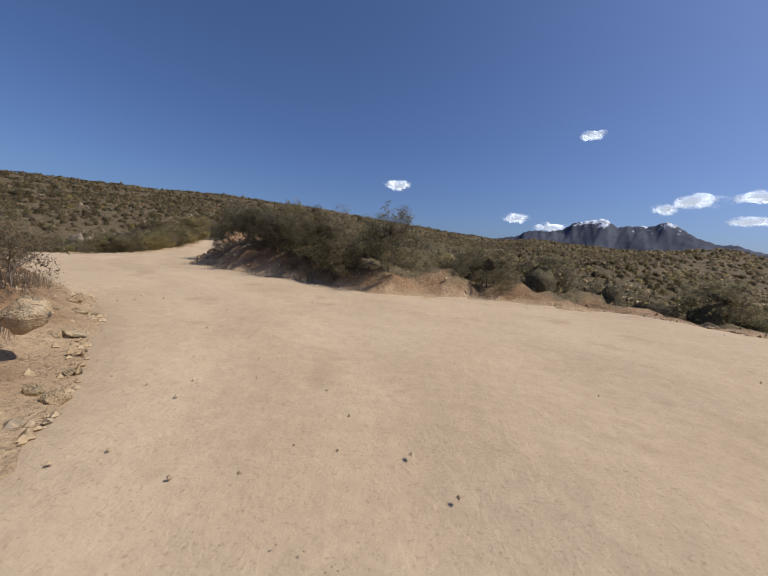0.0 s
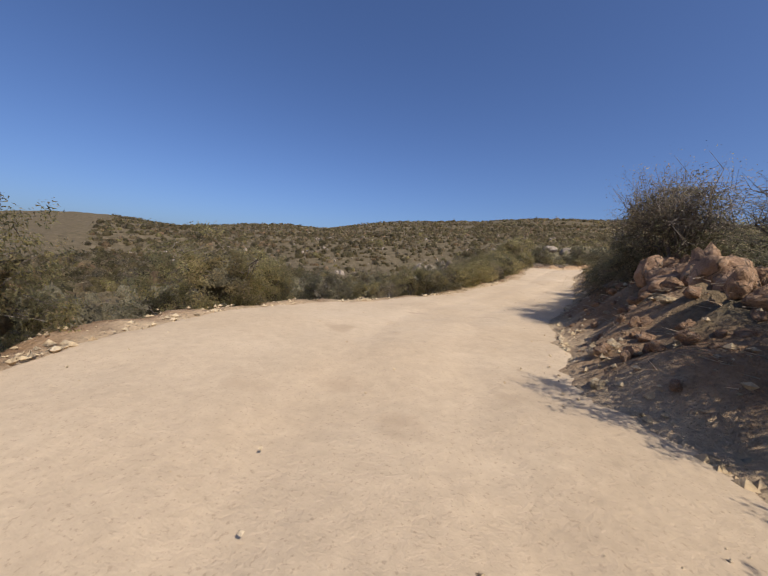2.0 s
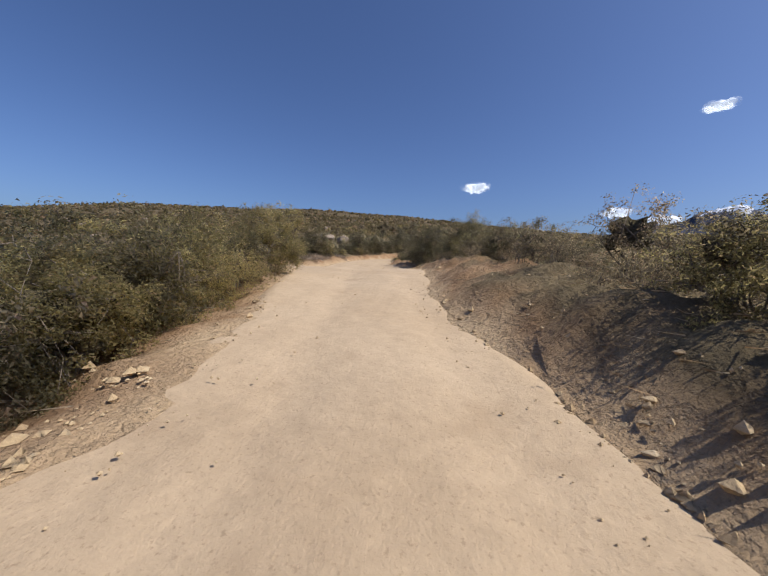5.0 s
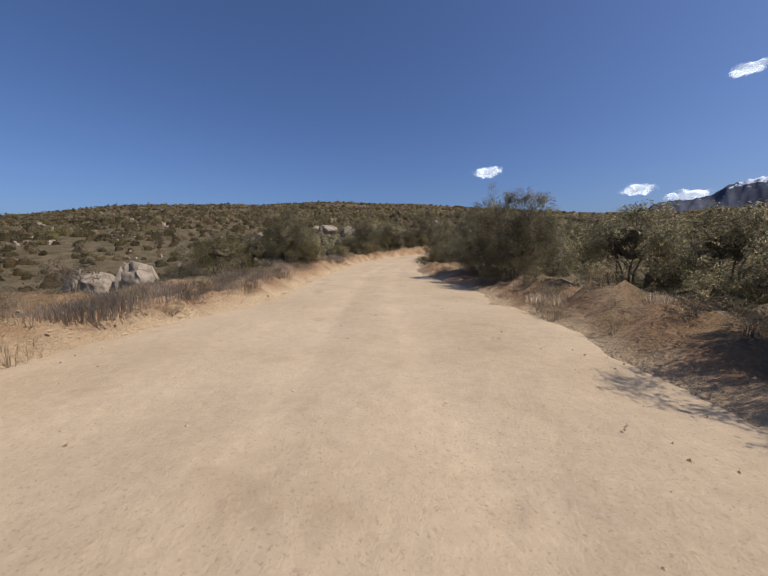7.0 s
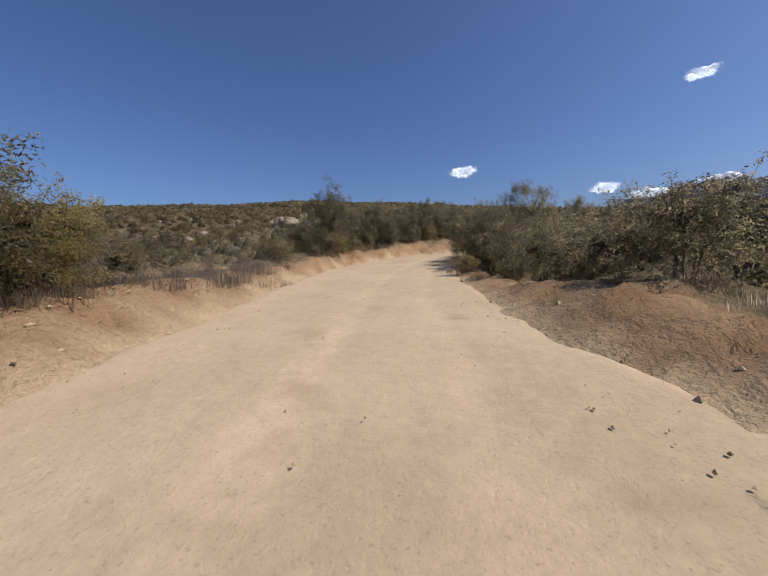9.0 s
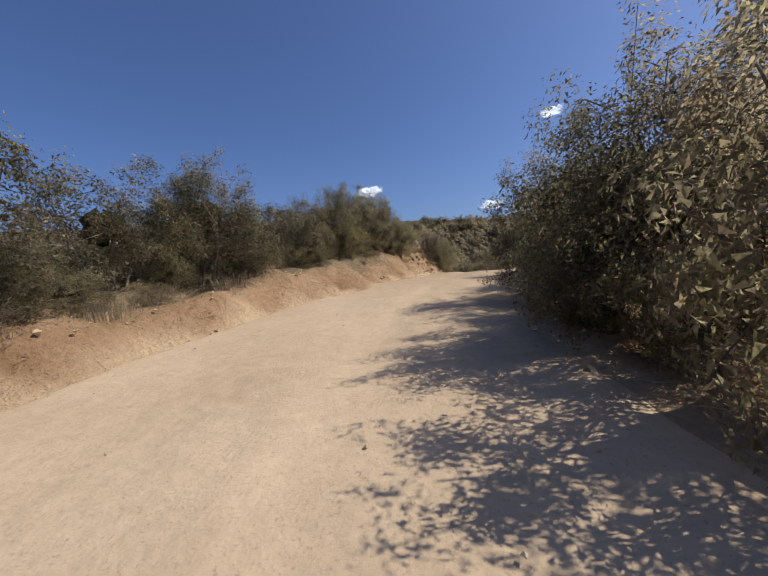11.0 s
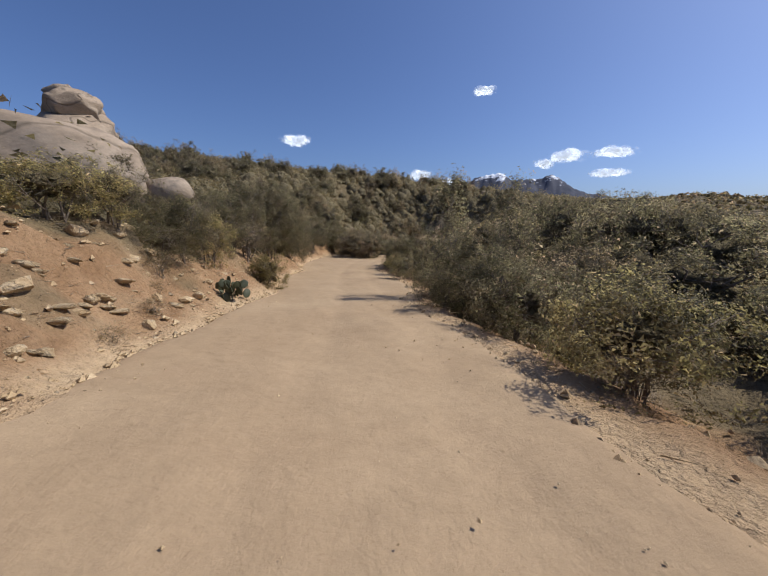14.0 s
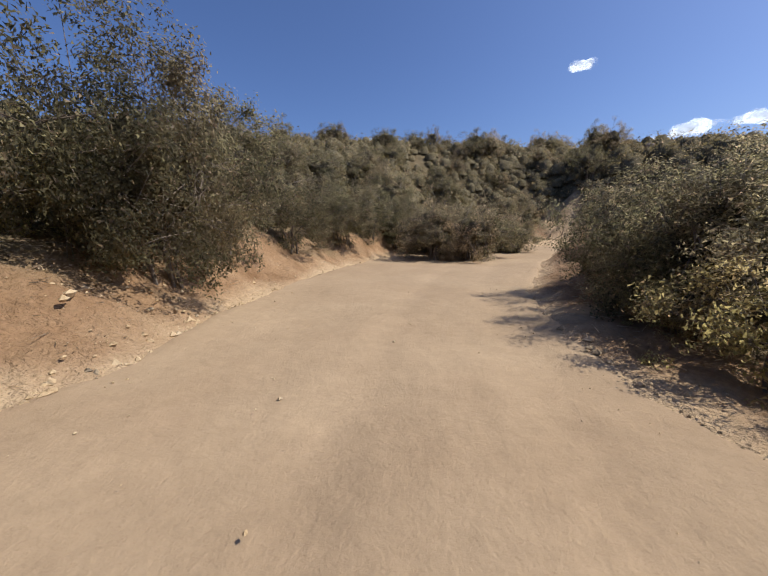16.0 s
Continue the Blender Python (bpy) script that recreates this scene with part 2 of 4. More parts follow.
LEFT_RISE = table("-40:0.8 6:0.7 9:0.5 12:-0.2 15:-0.9 24:-1.1 40:-0.9 48:0.1 55:0.4 60:0.45 72:0.5 78:0.5 88:0.6 93:0.7 97:1.3 102:1.9 107:2.3 112:2.0 118:1.5 125:1.2 135:1.3 150:1.5")
LEFT_RUN = table("-40:1.6 10:1.6 14:2.5 40:3 48:0.9 75:0.9 80:0.6 92:0.6 95:1.6 104:2.3 112:3.2 125:2.4 150:3")
RIGHT_RISE = table("-40:-0.3 5:-0.2 7:0.2 10:0.7 15:0.95 22:1.05 30:0.8 36:0.45 44:0.3 75:0.1 80:-0.4 97:-0.4 100:-0.2 104:-0.8 125:-0.8 132:-0.1 138:0.6 145:1")
RIGHT_RUN = table("-40:2 6:2 10:1.3 16:1.5 23:1.7 28:1.2 36:1.1 44:1.2 75:1.5 80:2 97:1.2 104:2.2 150:2")


def wave(x, y, size, seed):
    """Smooth value noise from summed sines, about -1 to 1."""
    r = np.random.RandomState(seed)
    v = np.zeros_like(x)
    for k in range(7):
        a, p = r.uniform(0, 2 * np.pi), r.uniform(0, 2 * np.pi)
        w = 2 * np.pi / size * r.uniform(0.6, 1.7)
        v = v + np.sin((x * np.cos(a) + y * np.sin(a)) * w + p)
    return v / 3.2


def hump(x, y, cx, cy, h, rx, ry, turn=0.0):
    a = radians(turn)
    dx, dy = x - cx, y - cy
    p, q = dx * np.cos(a) + dy * np.sin(a), -dx * np.sin(a) + dy * np.cos(a)
    return h * np.exp(-(p / rx) ** 2 - (q / ry) ** 2)


def ease(v):
    v = np.clip(v, 0, 1)
    return v * v * (3 - 2 * v)


CREST = table("-180:-20 -120:-20 -75:-14 -66:-8 -60:6 -56:15 -53:26 -50:32 -46:27 -42:27 -38:28 -28:35 -20:34 -12:41 -5:46 4:53 12:59 20:61 29:63 38:58 44:57 50:54 55:51 60:46 64:40 68:36 75:37 80:34 85:28 90:25 96:28 101:30 106:24 112:17 130:5 180:-20")


def country(x, y):
    """The hills off the road: near humps and hollows, then one long slope up to a ridge that stands round the valley."""
    d = -0.9 * x + 0.43 * y
    z = -2.5 + 6.5 * np.clip((d - 36) / 34, 0, 1) + 2.0 * np.clip((d - 70) / 22, 0, 1)
    z = z - hump(x, y, -140, 15, 14, 75, 60) - hump(x, y, -60, 57, 7.0, 32, 28) - hump(x, y, -70, 76, 3.4, 26, 24) - hump(x, y, -44, 142, 3.2, 26, 26)
    z = z - hump(x, y, -84, 100, 3.5, 26, 26) + hump(x, y, -62, 116, 1.5, 24, 20)
    z = z + hump(x, y, -30, 192, 1.5, 45, 40) + hump(x, y, 20, 156, 4.5, 30, 18) + hump(x, y, 45, 235, 6, 65, 45) - hump(x, y, 60, 50, 6, 45, 60)
    dx, dy = x + 18, y - 50
    r = np.hypot(dx, dy)
    top = CREST(np.degrees(np.arctan2(-dx, dy))) - 2.5
    w = np.clip((r - 50) / 370, 0, 1)
    z = z * (1 - ease((r - 60) / 160)) - 2.5 * ease((r - 60) / 160)
    slope = np.maximum((top + 2.5) * w, 0) * 0.985 + np.minimum(top + 2.5, 0) * w
    z = z + slope * ease((r - 60) / 110) - np.clip((r - 440) / 500, 0, 1) * (np.maximum(top, 0) + 30)
    return z + 0.35 * wave(x, y, 22, 1) + 2.2 * wave(x, y, 75, 2) * np.clip((r - 90) / 250, 0, 1) * (1 - 0.6 * np.clip((r - 330) / 90, 0, 1))


def land(x, y):
    """Height of the ground, and how far each place lies beyond the road's edge (negative on it)."""
    s, u, zr = along(x, y)
    left = u > 0
    jag = 0.16 * wave(x, y, 1.6, 3) + 0.2 * wave(x, y, 5, 4)
    edge = np.where(left, LEFT_EDGE(s), RIGHT_EDGE(s)) + jag
    v = np.abs(u) - edge
    rise, run = np.where(left, LEFT_RISE(s), RIGHT_RISE(s)), np.where(left, LEFT_RUN(s), RIGHT_RUN(s))
    bank = rise * ease(v / run) + 0.10 * ease(v / 0.5)
    rough = np.clip(v / 1.2, 0, 1) * (0.13 * wave(x, y, 1.0, 5) + 0.17 * wave(x, y, 3.1, 6))
    near = zr + bank + rough + np.clip(v, 0, 6) * 0.04 * np.sign(rise)
    w = ease((v - run - 0.5) / 16.0)
    z = near * (1 - w) + country(x, y) * w
    return np.where(v < 0, zr - 0.10 + 0.10 * ease(1 + v / 0.4), z), v


def ground_at(x, y):
    z, v = land(np.array([x]), np.array([y]))
    return float(z[0])


def mesh_object(name, verts, faces, material, smooth_faces=True, parent=None):
    me = bpy.data.meshes.new(name)
    me.from_pydata(verts, [], faces)
    me.materials.append(material)
    if smooth_faces:
        me.polygons.foreach_set("use_smooth", [True] * len(me.polygons))
    ob = new(name, me)
    ob.parent = parent
    return ob


def sheet(nx, ny):
    i = np.arange(nx * ny).reshape(ny, nx)
    return np.stack([i[:-1, :-1], i[:-1, 1:], i[1:, 1:], i[1:, :-1]], -1).reshape(-1, 4)


def axis(lo, hi, step, reach):
    core = np.arange(lo, hi, step)
    out = [step * 2]
    while sum(out) < reach:
        out.append(out[-1] * 1.09)
    out = np.cumsum(out)
    return np.concatenate([lo - out[::-1], core, core[-1] + out])


def track(x, y):
    """Distance from the middle of the bare dirt track that climbs the slope ahead."""
    px, py, qx, qy = -6.0, 139.0, 3.0, 158.0
    f = np.clip(((x - px) * (qx - px) + (y - py) * (qy - py)) / ((qx - px) ** 2 + (qy - py) ** 2), 0, 1)
    return np.hypot(x - px - f * (qx - px), y - py - f * (qy - py))


def build_ground():
    xs, ys = axis(-46, 14, 0.37, 1700), axis(-8, 150, 0.37, 1700)
    X, Y = np.meshgrid(xs, ys)
    x, y = X.ravel(), Y.ravel()
    z, v = land(x, y)
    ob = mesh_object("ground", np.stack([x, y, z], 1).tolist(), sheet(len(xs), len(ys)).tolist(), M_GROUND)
    at = ob.data.attributes.new("litter", "FLOAT", "POINT")
    lit = ease((v - 1.2 + 0.9 * wave(x, y, 2.6, 8) + 0.5 * wave(x, y, 0.9, 9)) / 1.8)
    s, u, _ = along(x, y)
    bank = (u < 0) & (s > 8) & (s < 40)                     # leaf litter all down the bank, its dark brown partly standing in for shade
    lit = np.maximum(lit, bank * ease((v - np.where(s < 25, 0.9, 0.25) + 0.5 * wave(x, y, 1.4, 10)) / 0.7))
    low = (u > 0) & (s > 78) & (s < 97)                     # and some of it along the low left bank
    lit = np.maximum(lit, low * 0.9 * ease((v - 0.65 + 0.25 * wave(x, y, 1.2, 15)) / 0.35))
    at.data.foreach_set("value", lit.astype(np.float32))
    at = ob.data.attributes.new("sand", "FLOAT", "POINT")
    bare = 0.8 * (1 - ease((track(x, y) - 1.3 + 0.4 * wave(x, y, 3, 16)) / 0.9))
    at.data.foreach_set("value", np.maximum(bare, 1 - ease((v - 0.02 + 0.16 * wave(x, y, 1.3, 14)) / np.where(low, 0.22, 0.5))).astype(np.float32))
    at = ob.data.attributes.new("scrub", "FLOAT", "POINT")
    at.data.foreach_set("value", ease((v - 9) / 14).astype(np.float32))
    return tagged(ob, "reddish sandy soil with dry brown litter under chaparral", "ground", kind="structure")


def build_road():
    ss = np.arange(-38, 155, 0.3)
    uu = np.linspace(0, 1, 46)
    S, W = np.meshgrid(ss, uu, indexing="ij")
    U = -(RIGHT_EDGE(S) + 0.5) + W * (LEFT_EDGE(S) + RIGHT_EDGE(S) + 1.0)
    x, y = spot(S.ravel(), U.ravel())
    zr = np.interp(S.ravel(), FINE_S, FINE[:, 2]) - EYE_UP
    u = U.ravel()
    ruts = -0.025 * np.exp(-((u - 0.75) / 0.28) ** 2) - 0.025 * np.exp(-((u + 0.8) / 0.28) ** 2)
    over = np.maximum(u - LEFT_EDGE(S.ravel()), -u - RIGHT_EDGE(S.ravel()))
    z = zr + ruts + 0.012 * wave(x, y, 0.9, 11) + 0.03 * wave(x, y, 4, 12) - 0.25 * ease((over + 0.1) / 0.6)
    ob = mesh_object("road", np.stack([x, y, z], 1).tolist(), sheet(len(uu), len(ss)).tolist(), M_ROAD)
    at = ob.data.attributes.new("tracks", "FLOAT", "POINT")
    at.data.foreach_set("value", (np.exp(-((u - 0.8) / 0.35) ** 2) + np.exp(-((u + 0.8) / 0.35) ** 2)).astype(np.float32))
    at = ob.data.attributes.new("clay", "FLOAT", "POINT")
    at.data.foreach_set("value", ease((S.ravel() - 84) / 18).astype(np.float32))
    return tagged(ob, "pale tan graded dirt road with fine gravel and faint wheel tracks", "dirt road", kind="structure")


ground, road = build_ground(), build_road()

# ---------------------------------------------------------------- plants


def tube(verts, faces, points, radii, sides=5):
    """A tapering limb through points, added to plain lists."""
    base = len(verts)
    for i, (p, r) in enumerate(zip(points, radii)):
        a = points[min(i + 1, len(points) - 1)] - points[max(i - 1, 0)]
        a = a.normalized() if a.length > 1e-6 else Vector((0, 0, 1))
        e = a.orthogonal().normalized()
        f = a.cross(e)
        for k in range(sides):
            w = 2 * math.pi * k / sides
            verts.append(p + (e * math.cos(w) + f * math.sin(w)) * r)
    for i in range(len(points) - 1):
        for k in range(sides):
            a, b = base + i * sides + k, base + i * sides + (k + 1) % sides
            faces.append((a, b, b + sides, a + sides))
    faces.append(tuple(base + (len(points) - 1) * sides + k for k in range(sides)))


def leaves(rng, centres, spread, size, per):
    """Small pointed leaves scattered round the centres: vertices and faces."""
    n = len(centres) * per
    out = rng.normal(0, 1, (n, 3))
    out *= 1.4 * rng.uniform(0, 1, (n, 1)) ** 0.45 / np.linalg.norm(out, axis=1)[:, None]
    c = np.repeat(centres, per, axis=0) + out * spread
    body = c - c.mean(0)
    body /= np.linalg.norm(body, axis=1)[:, None] + 1e-6
    face = out * 0.5 + body * 0.6 + np.array((0, 0, 0.35)) + rng.normal(0, 0.45, (n, 3))     # leaves turn outwards from their twig
    a = np.cross(face, rng.normal(0, 1, (n, 3)))
    a /= np.linalg.norm(a, axis=1)[:, None]
    b = np.cross(face, a)
    b /= np.linalg.norm(b, axis=1)[:, None]
    l = size * rng.uniform(0.6, 1.4, (n, 1))
    v = np.stack([c - a * l * 0.9 + b * l * 0.42, c - a * l * 0.6 - b * l * 0.5, c + a * l * 1.1], 1).reshape(-1, 3)
    f = np.arange(3 * n).reshape(n, 3)
    return v, f


def plant_meshes(seed, height, width, clumps, per, leaf, lean=0.0, trunk=0.06, stems=5, open_low=0.05, gap=0.0, skirt=0.9, tight=0.058, shell=0.45, core=0.46):
    """Limbs and leaves of one shrub or tree, as two lists of vertices and faces. Limbs rise from the ground and fork into twigs that carry the clumps."""
    rng = np.random.RandomState(seed)
    wv, wf, cents = [], [], []
    tips = []
    for k in range(stems):
        az = 2 * math.pi * (k + rng.uniform(-0.3, 0.3)) / stems
        out = width * 0.5 * rng.uniform(0.35, 0.8)
        top = height * rng.uniform(0.5, 0.8)
        pts = [Vector((0.10 * width * math.cos(az) * rng.uniform(0.2, 1), 0.10 * width * math.sin(az) * rng.uniform(0.2, 1), -0.15))]
        for q in (0.3, 0.6, 0.85, 1.0):
            pts.append(Vector((out * q ** 1.3 * math.cos(az) + lean * q, out * q ** 1.3 * math.sin(az), top * q ** 0.8)) + Vector(rng.normal(0, 0.04 * height, 3)))
        tube(wv, wf, pts, [trunk * w for w in (1, 0.8, 0.55, 0.35, 0.15)], 5)
        tips.append(pts)
    def dome(d, reach):
        """A place on the uneven outline of the crown, in the direction d."""
        x, y, z = d
        swell = 1 + 0.20 * math.sin(3 * math.atan2(y, x) + seed) + 0.14 * math.sin(5 * z + seed * 2) + 0.30 * noise.noise(Vector((x, y, z)) * 2.3 + Vector((seed, 0, 0)))
        if z < 0:                               # full down to the ground
            side = math.hypot(x, y) + 1e-6
            fill = (1 - skirt) + skirt * (0.92 + 0.08 * z) / max(side, 0.35)
            x, y = x * fill, y * fill
        return Vector((x * width * 0.5 * reach * swell + lean * 0.6, y * width * 0.5 * reach * swell,
                       height * (open_low + (1 - open_low) * (0.5 + 0.5 * z * reach * swell))))

    lobes = []
    bunches = max(9, clumps // 10) if per >= 20 else 0
    for k in range(bunches):
        # rounded bunches of foliage, each on a limb of its own
        z = 1 - 1.98 * (k + 0.5) / bunches + rng.uniform(-0.12, 0.12)
        az = 2.39996 * k + rng.uniform(-0.5, 0.5)
        side = math.sqrt(max(0.0, 1 - min(1, abs(z)) ** 2))
        p = dome((side * math.cos(az), side * math.sin(az), max(-1, min(1, z))), rng.uniform(0.55, 0.88) if z > 0 else rng.uniform(0.75, 1.0))
        pts = tips[rng.randint(stems)]
        start = pts[2].lerp(pts[4], rng.uniform(0, 1))
        tube(wv, wf, [start, start.lerp(p, 0.5) + Vector(rng.normal(0, 0.03 * height, 3)), p], [trunk * 0.34, trunk * 0.22, trunk * 0.08], 4)
        lobes.append((p, width * rng.uniform(0.10, 0.175)))
    for k in range(clumps):
        pts = tips[rng.randint(stems)]
        q = rng.randint(1, 4)
        start = pts[q].lerp(pts[q + 1], rng.uniform(0, 1))
        d = rng.normal(0, 1, 3)
        d /= np.linalg.norm(d)
        if lobes and rng.uniform() < 0.70:
            start, wide = lobes[rng.randint(len(lobes))]
            p = start + Vector(d * np.array((1, 1, 0.8))) * wide * rng.uniform(0.35, 1.0) * (1.3 if rng.uniform() < 0.1 else 1)
        else:
            p = dome(d, shell + (0.94 - shell) * rng.uniform() ** 0.5)
        if math.sin(p.x * 3.1 + seed) * math.sin(p.y * 2.7) * math.sin(p.z * 3.3) > 1 - gap:
            continue
        mid = start.lerp(p, 0.5) + Vector(rng.normal(0, 0.05 * height, 3)) * (0.3 if lobes else 1)
        if (p - start).length < height * 0.9 and (per < 10 or k % 3 == 0):
            tube(wv, wf, [start, mid, p] if per < 10 else [start, p], [trunk * 0.22, trunk * 0.14, trunk * 0.06], 3)
        cents.append(p)
    cents = np.array([tuple(c) for c in cents])
    lv, lf = leaves(rng, cents, (tight * width, tight * width, tight * height), leaf, per)
    lv[:, 2] = np.maximum(lv[:, 2], 0.02)
    cv, cf = [], []
    if core:
        rings, sides = 10, 18
        for i in range(rings + 1):
            z = 1 - 1.85 * i / rings
            for k in range(sides):
                w, h = 2 * math.pi * k / sides, math.sqrt(max(0.02, 1 - z * z))
                p = dome((math.cos(w) * h, math.sin(w) * h, z), core * rng.uniform(0.7, 1.2))
                cv.append((p.x, p.y, max(p.z, 0.03)))
        for i in range(rings):
            for k in range(sides):
                cf.append((i * sides + k, (i + 1) * sides + k, (i + 1) * sides + (k + 1) % sides, i * sides + (k + 1) % sides))
        cf.append(tuple(range(sides)))
        cf.append(tuple(rings * sides + k for k in reversed(range(sides))))
    return [tuple(v) for v in wv], wf, lv, lf, cv, cf


def plant(name, label, category, group, material, seed, **how):
    """One shrub or tree as a thing: limbs and crown are its parts."""
    wv, wf, lv, lf, cv, cf = plant_meshes(seed, **how)
    thing = tagged(new(name), label, category, group)
    tagged(mesh_object("limb_frame", wv, wf, M_BARK, True, thing), kind="stuff")
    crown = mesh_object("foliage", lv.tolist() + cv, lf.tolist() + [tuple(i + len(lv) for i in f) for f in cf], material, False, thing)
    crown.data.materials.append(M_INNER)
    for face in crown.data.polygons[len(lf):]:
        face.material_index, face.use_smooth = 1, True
    tagged(crown, kind="stuff")
    return thing


def set_down(kind, s, u, scale, turn, sink=0.06):
    x, y = spot(s, u)
    return set_at(kind, float(x), float(y), scale, turn, sink)


def set_at(kind, x, y, scale, turn, sink=0.06):
    ob = copy_thing(kind, pose(x, y, ground_at(x, y) - sink, 0, 0, turn))
    ob.scale = scale if isinstance(scale, tuple) else (scale,) * 3
    return ob


def model(*a, **k):
    """A pattern plant, kept until its copies stand and then taken away."""
    ob = plant(*a, **k)
    PATTERNS.append(ob)
    return ob


PATTERNS = []
OAK = [model("scrub_oak", "dense olive-green scrub oak on the roadside slope", "shrub", "roadside shrubs", M_OAK, 10 + k,
             height=2.5, width=3.0, clumps=300, per=50, leaf=0.032, gap=0.25, core=0.26, tight=0.05, trunk=0.035) for k in range(4)]
SAGE = [model("sagebrush", "dusty grey-green twiggy brush beside the dirt road", "shrub", "roadside shrubs", M_SAGE, 30 + k,
              height=1.3, width=1.8, clumps=110, per=16, leaf=0.026, stems=8, trunk=0.014, gap=0.2, shell=0.2, core=0) for k in range(3)]
GOLD = [model("yellow_shrub", "yellow-green leafy shrub at the edge of the road", "shrub", "roadside shrubs", M_YELLOW, 50 + k,
              height=2.6, width=2.8, clumps=380, per=50, leaf=0.032, gap=0.25, shell=0.36, tight=0.047, core=0.40, open_low=0.0, trunk=0.04) for k in range(2)]
MIX = [model("chamise_shrub", "brownish green chamise shrub on the slope above the road", "shrub", "roadside shrubs", (M_YELLOW, M_OAK)[k], 60 + k,
             height=2.2, width=2.8, clumps=240, per=36, leaf=0.033, stems=7, trunk=0.03, gap=0.2, core=0.30, tight=0.052) for k in range(2)]
BACK = [model("oak_bush", "olive-green oak bush in the brush behind the roadside", "shrub", "brush behind the roadside", (M_OAK, M_OAK, M_SAGE)[k], 100 + k,
              height=2.4, width=3.0, clumps=170, per=36, leaf=0.037, gap=0.2, stems=5, tight=0.056, core=0.38) for k in range(3)]
BIG = [model("scrub_oak", "large dense scrub oak overhanging the road edge", "shrub", "roadside shrubs", M_OAK, 120 + k,
             height=3.4, width=3.4, clumps=640, per=72, leaf=0.027, gap=0.25, stems=6, trunk=0.035, tight=0.042, shell=0.30, core=0.32) for k in range(2)]
TREE = [model("oak_tree", "tall open-branched oak with small dark leaves", "tree", "roadside trees", M_OAK, 70 + k,
              height=4.4, width=3.4, clumps=620, per=44, leaf=0.035, stems=6, trunk=0.045, open_low=0.10, gap=0.3, skirt=0.5, tight=0.042, shell=0.25, core=0) for k in range(2)]
SPRIG = model("slender_tree", "slender young tree with sparse dark leaves above the brush", "tree", "roadside trees", M_OAK, 80,
              height=4.2, width=1.1, clumps=170, per=26, leaf=0.030, stems=3, trunk=0.018, open_low=0.15, gap=0.3, skirt=0.0, tight=0.07, core=0)
BARE = model("bare_tree", "nearly leafless grey tree with tangled twigs on the cut bank", "tree", "roadside trees", M_SAGE, 90,
             height=3.2, width=3.0, clumps=340, per=9, leaf=0.022, stems=7, trunk=0.045, skirt=0.0, open_low=0.2, core=0, shell=0.3)


def blades(seed, count, height, width):
    """A tuft of thin curved grass blades."""
    r = random.Random(seed)
    v, f = [], []
    for k in range(count):
        a, q, h = r.uniform(0, 6.28), width * math.sqrt(r.random()) * 0.5, height * r.uniform(0.5, 1.0)
        foot = Vector((q * math.cos(a), q * math.sin(a), -0.03))
        lean = Vector((math.cos(a + r.uniform(-1, 1)), math.sin(a + r.uniform(-1, 1)), 0)) * h * r.uniform(0.1, 0.5)
        side = Vector((-math.sin(a), math.cos(a), 0)) * 0.006
        i = len(v)
        v += [foot - side, foot + side, foot + lean * 0.35 + Vector((0, 0, h * 0.6)) + side * 0.7, foot + lean * 0.35 + Vector((0, 0, h * 0.6)) - side * 0.7,
              foot + lean + Vector((0, 0, h))]
        f += [(i, i + 1, i + 2, i + 3), (i + 3, i + 2, i + 4)]
    return v, f


def tuft(seed):
    v, f = blades(seed, 130, 0.34, 1.0)
    ob = mesh_object("grass_tuft", v, f, M_DRY, False)
    PATTERNS.append(tagged(ob, "dry straw-coloured grass tuft on the road shoulder", "grass tuft", "dry grass tufts"))
    return ob


TUFT = [tuft(k) for k in range(3)]

# plants that stand out: kind, along the road, to its left, height, width
rng = random.Random(5)
BASE = {"scrub_oak": (2.5, 3.0), "sagebrush": (1.3, 1.8), "yellow_shrub": (2.6, 2.8), "chamise_shrub": (2.2, 2.8),
        "oak_tree": (4.4, 3.4), "slender_tree": (4.2, 1.1), "bare_tree": (3.2, 3.0)}


def grow(kind, s, u, height, width, turn=None):
    h, w = (3.4, 3.4) if kind in BIG else BASE[kind.name.split(".")[0]]
    return set_down(kind, s, u, (width / w, width / w, height / h), rng.uniform(0, 360) if turn is None else turn)


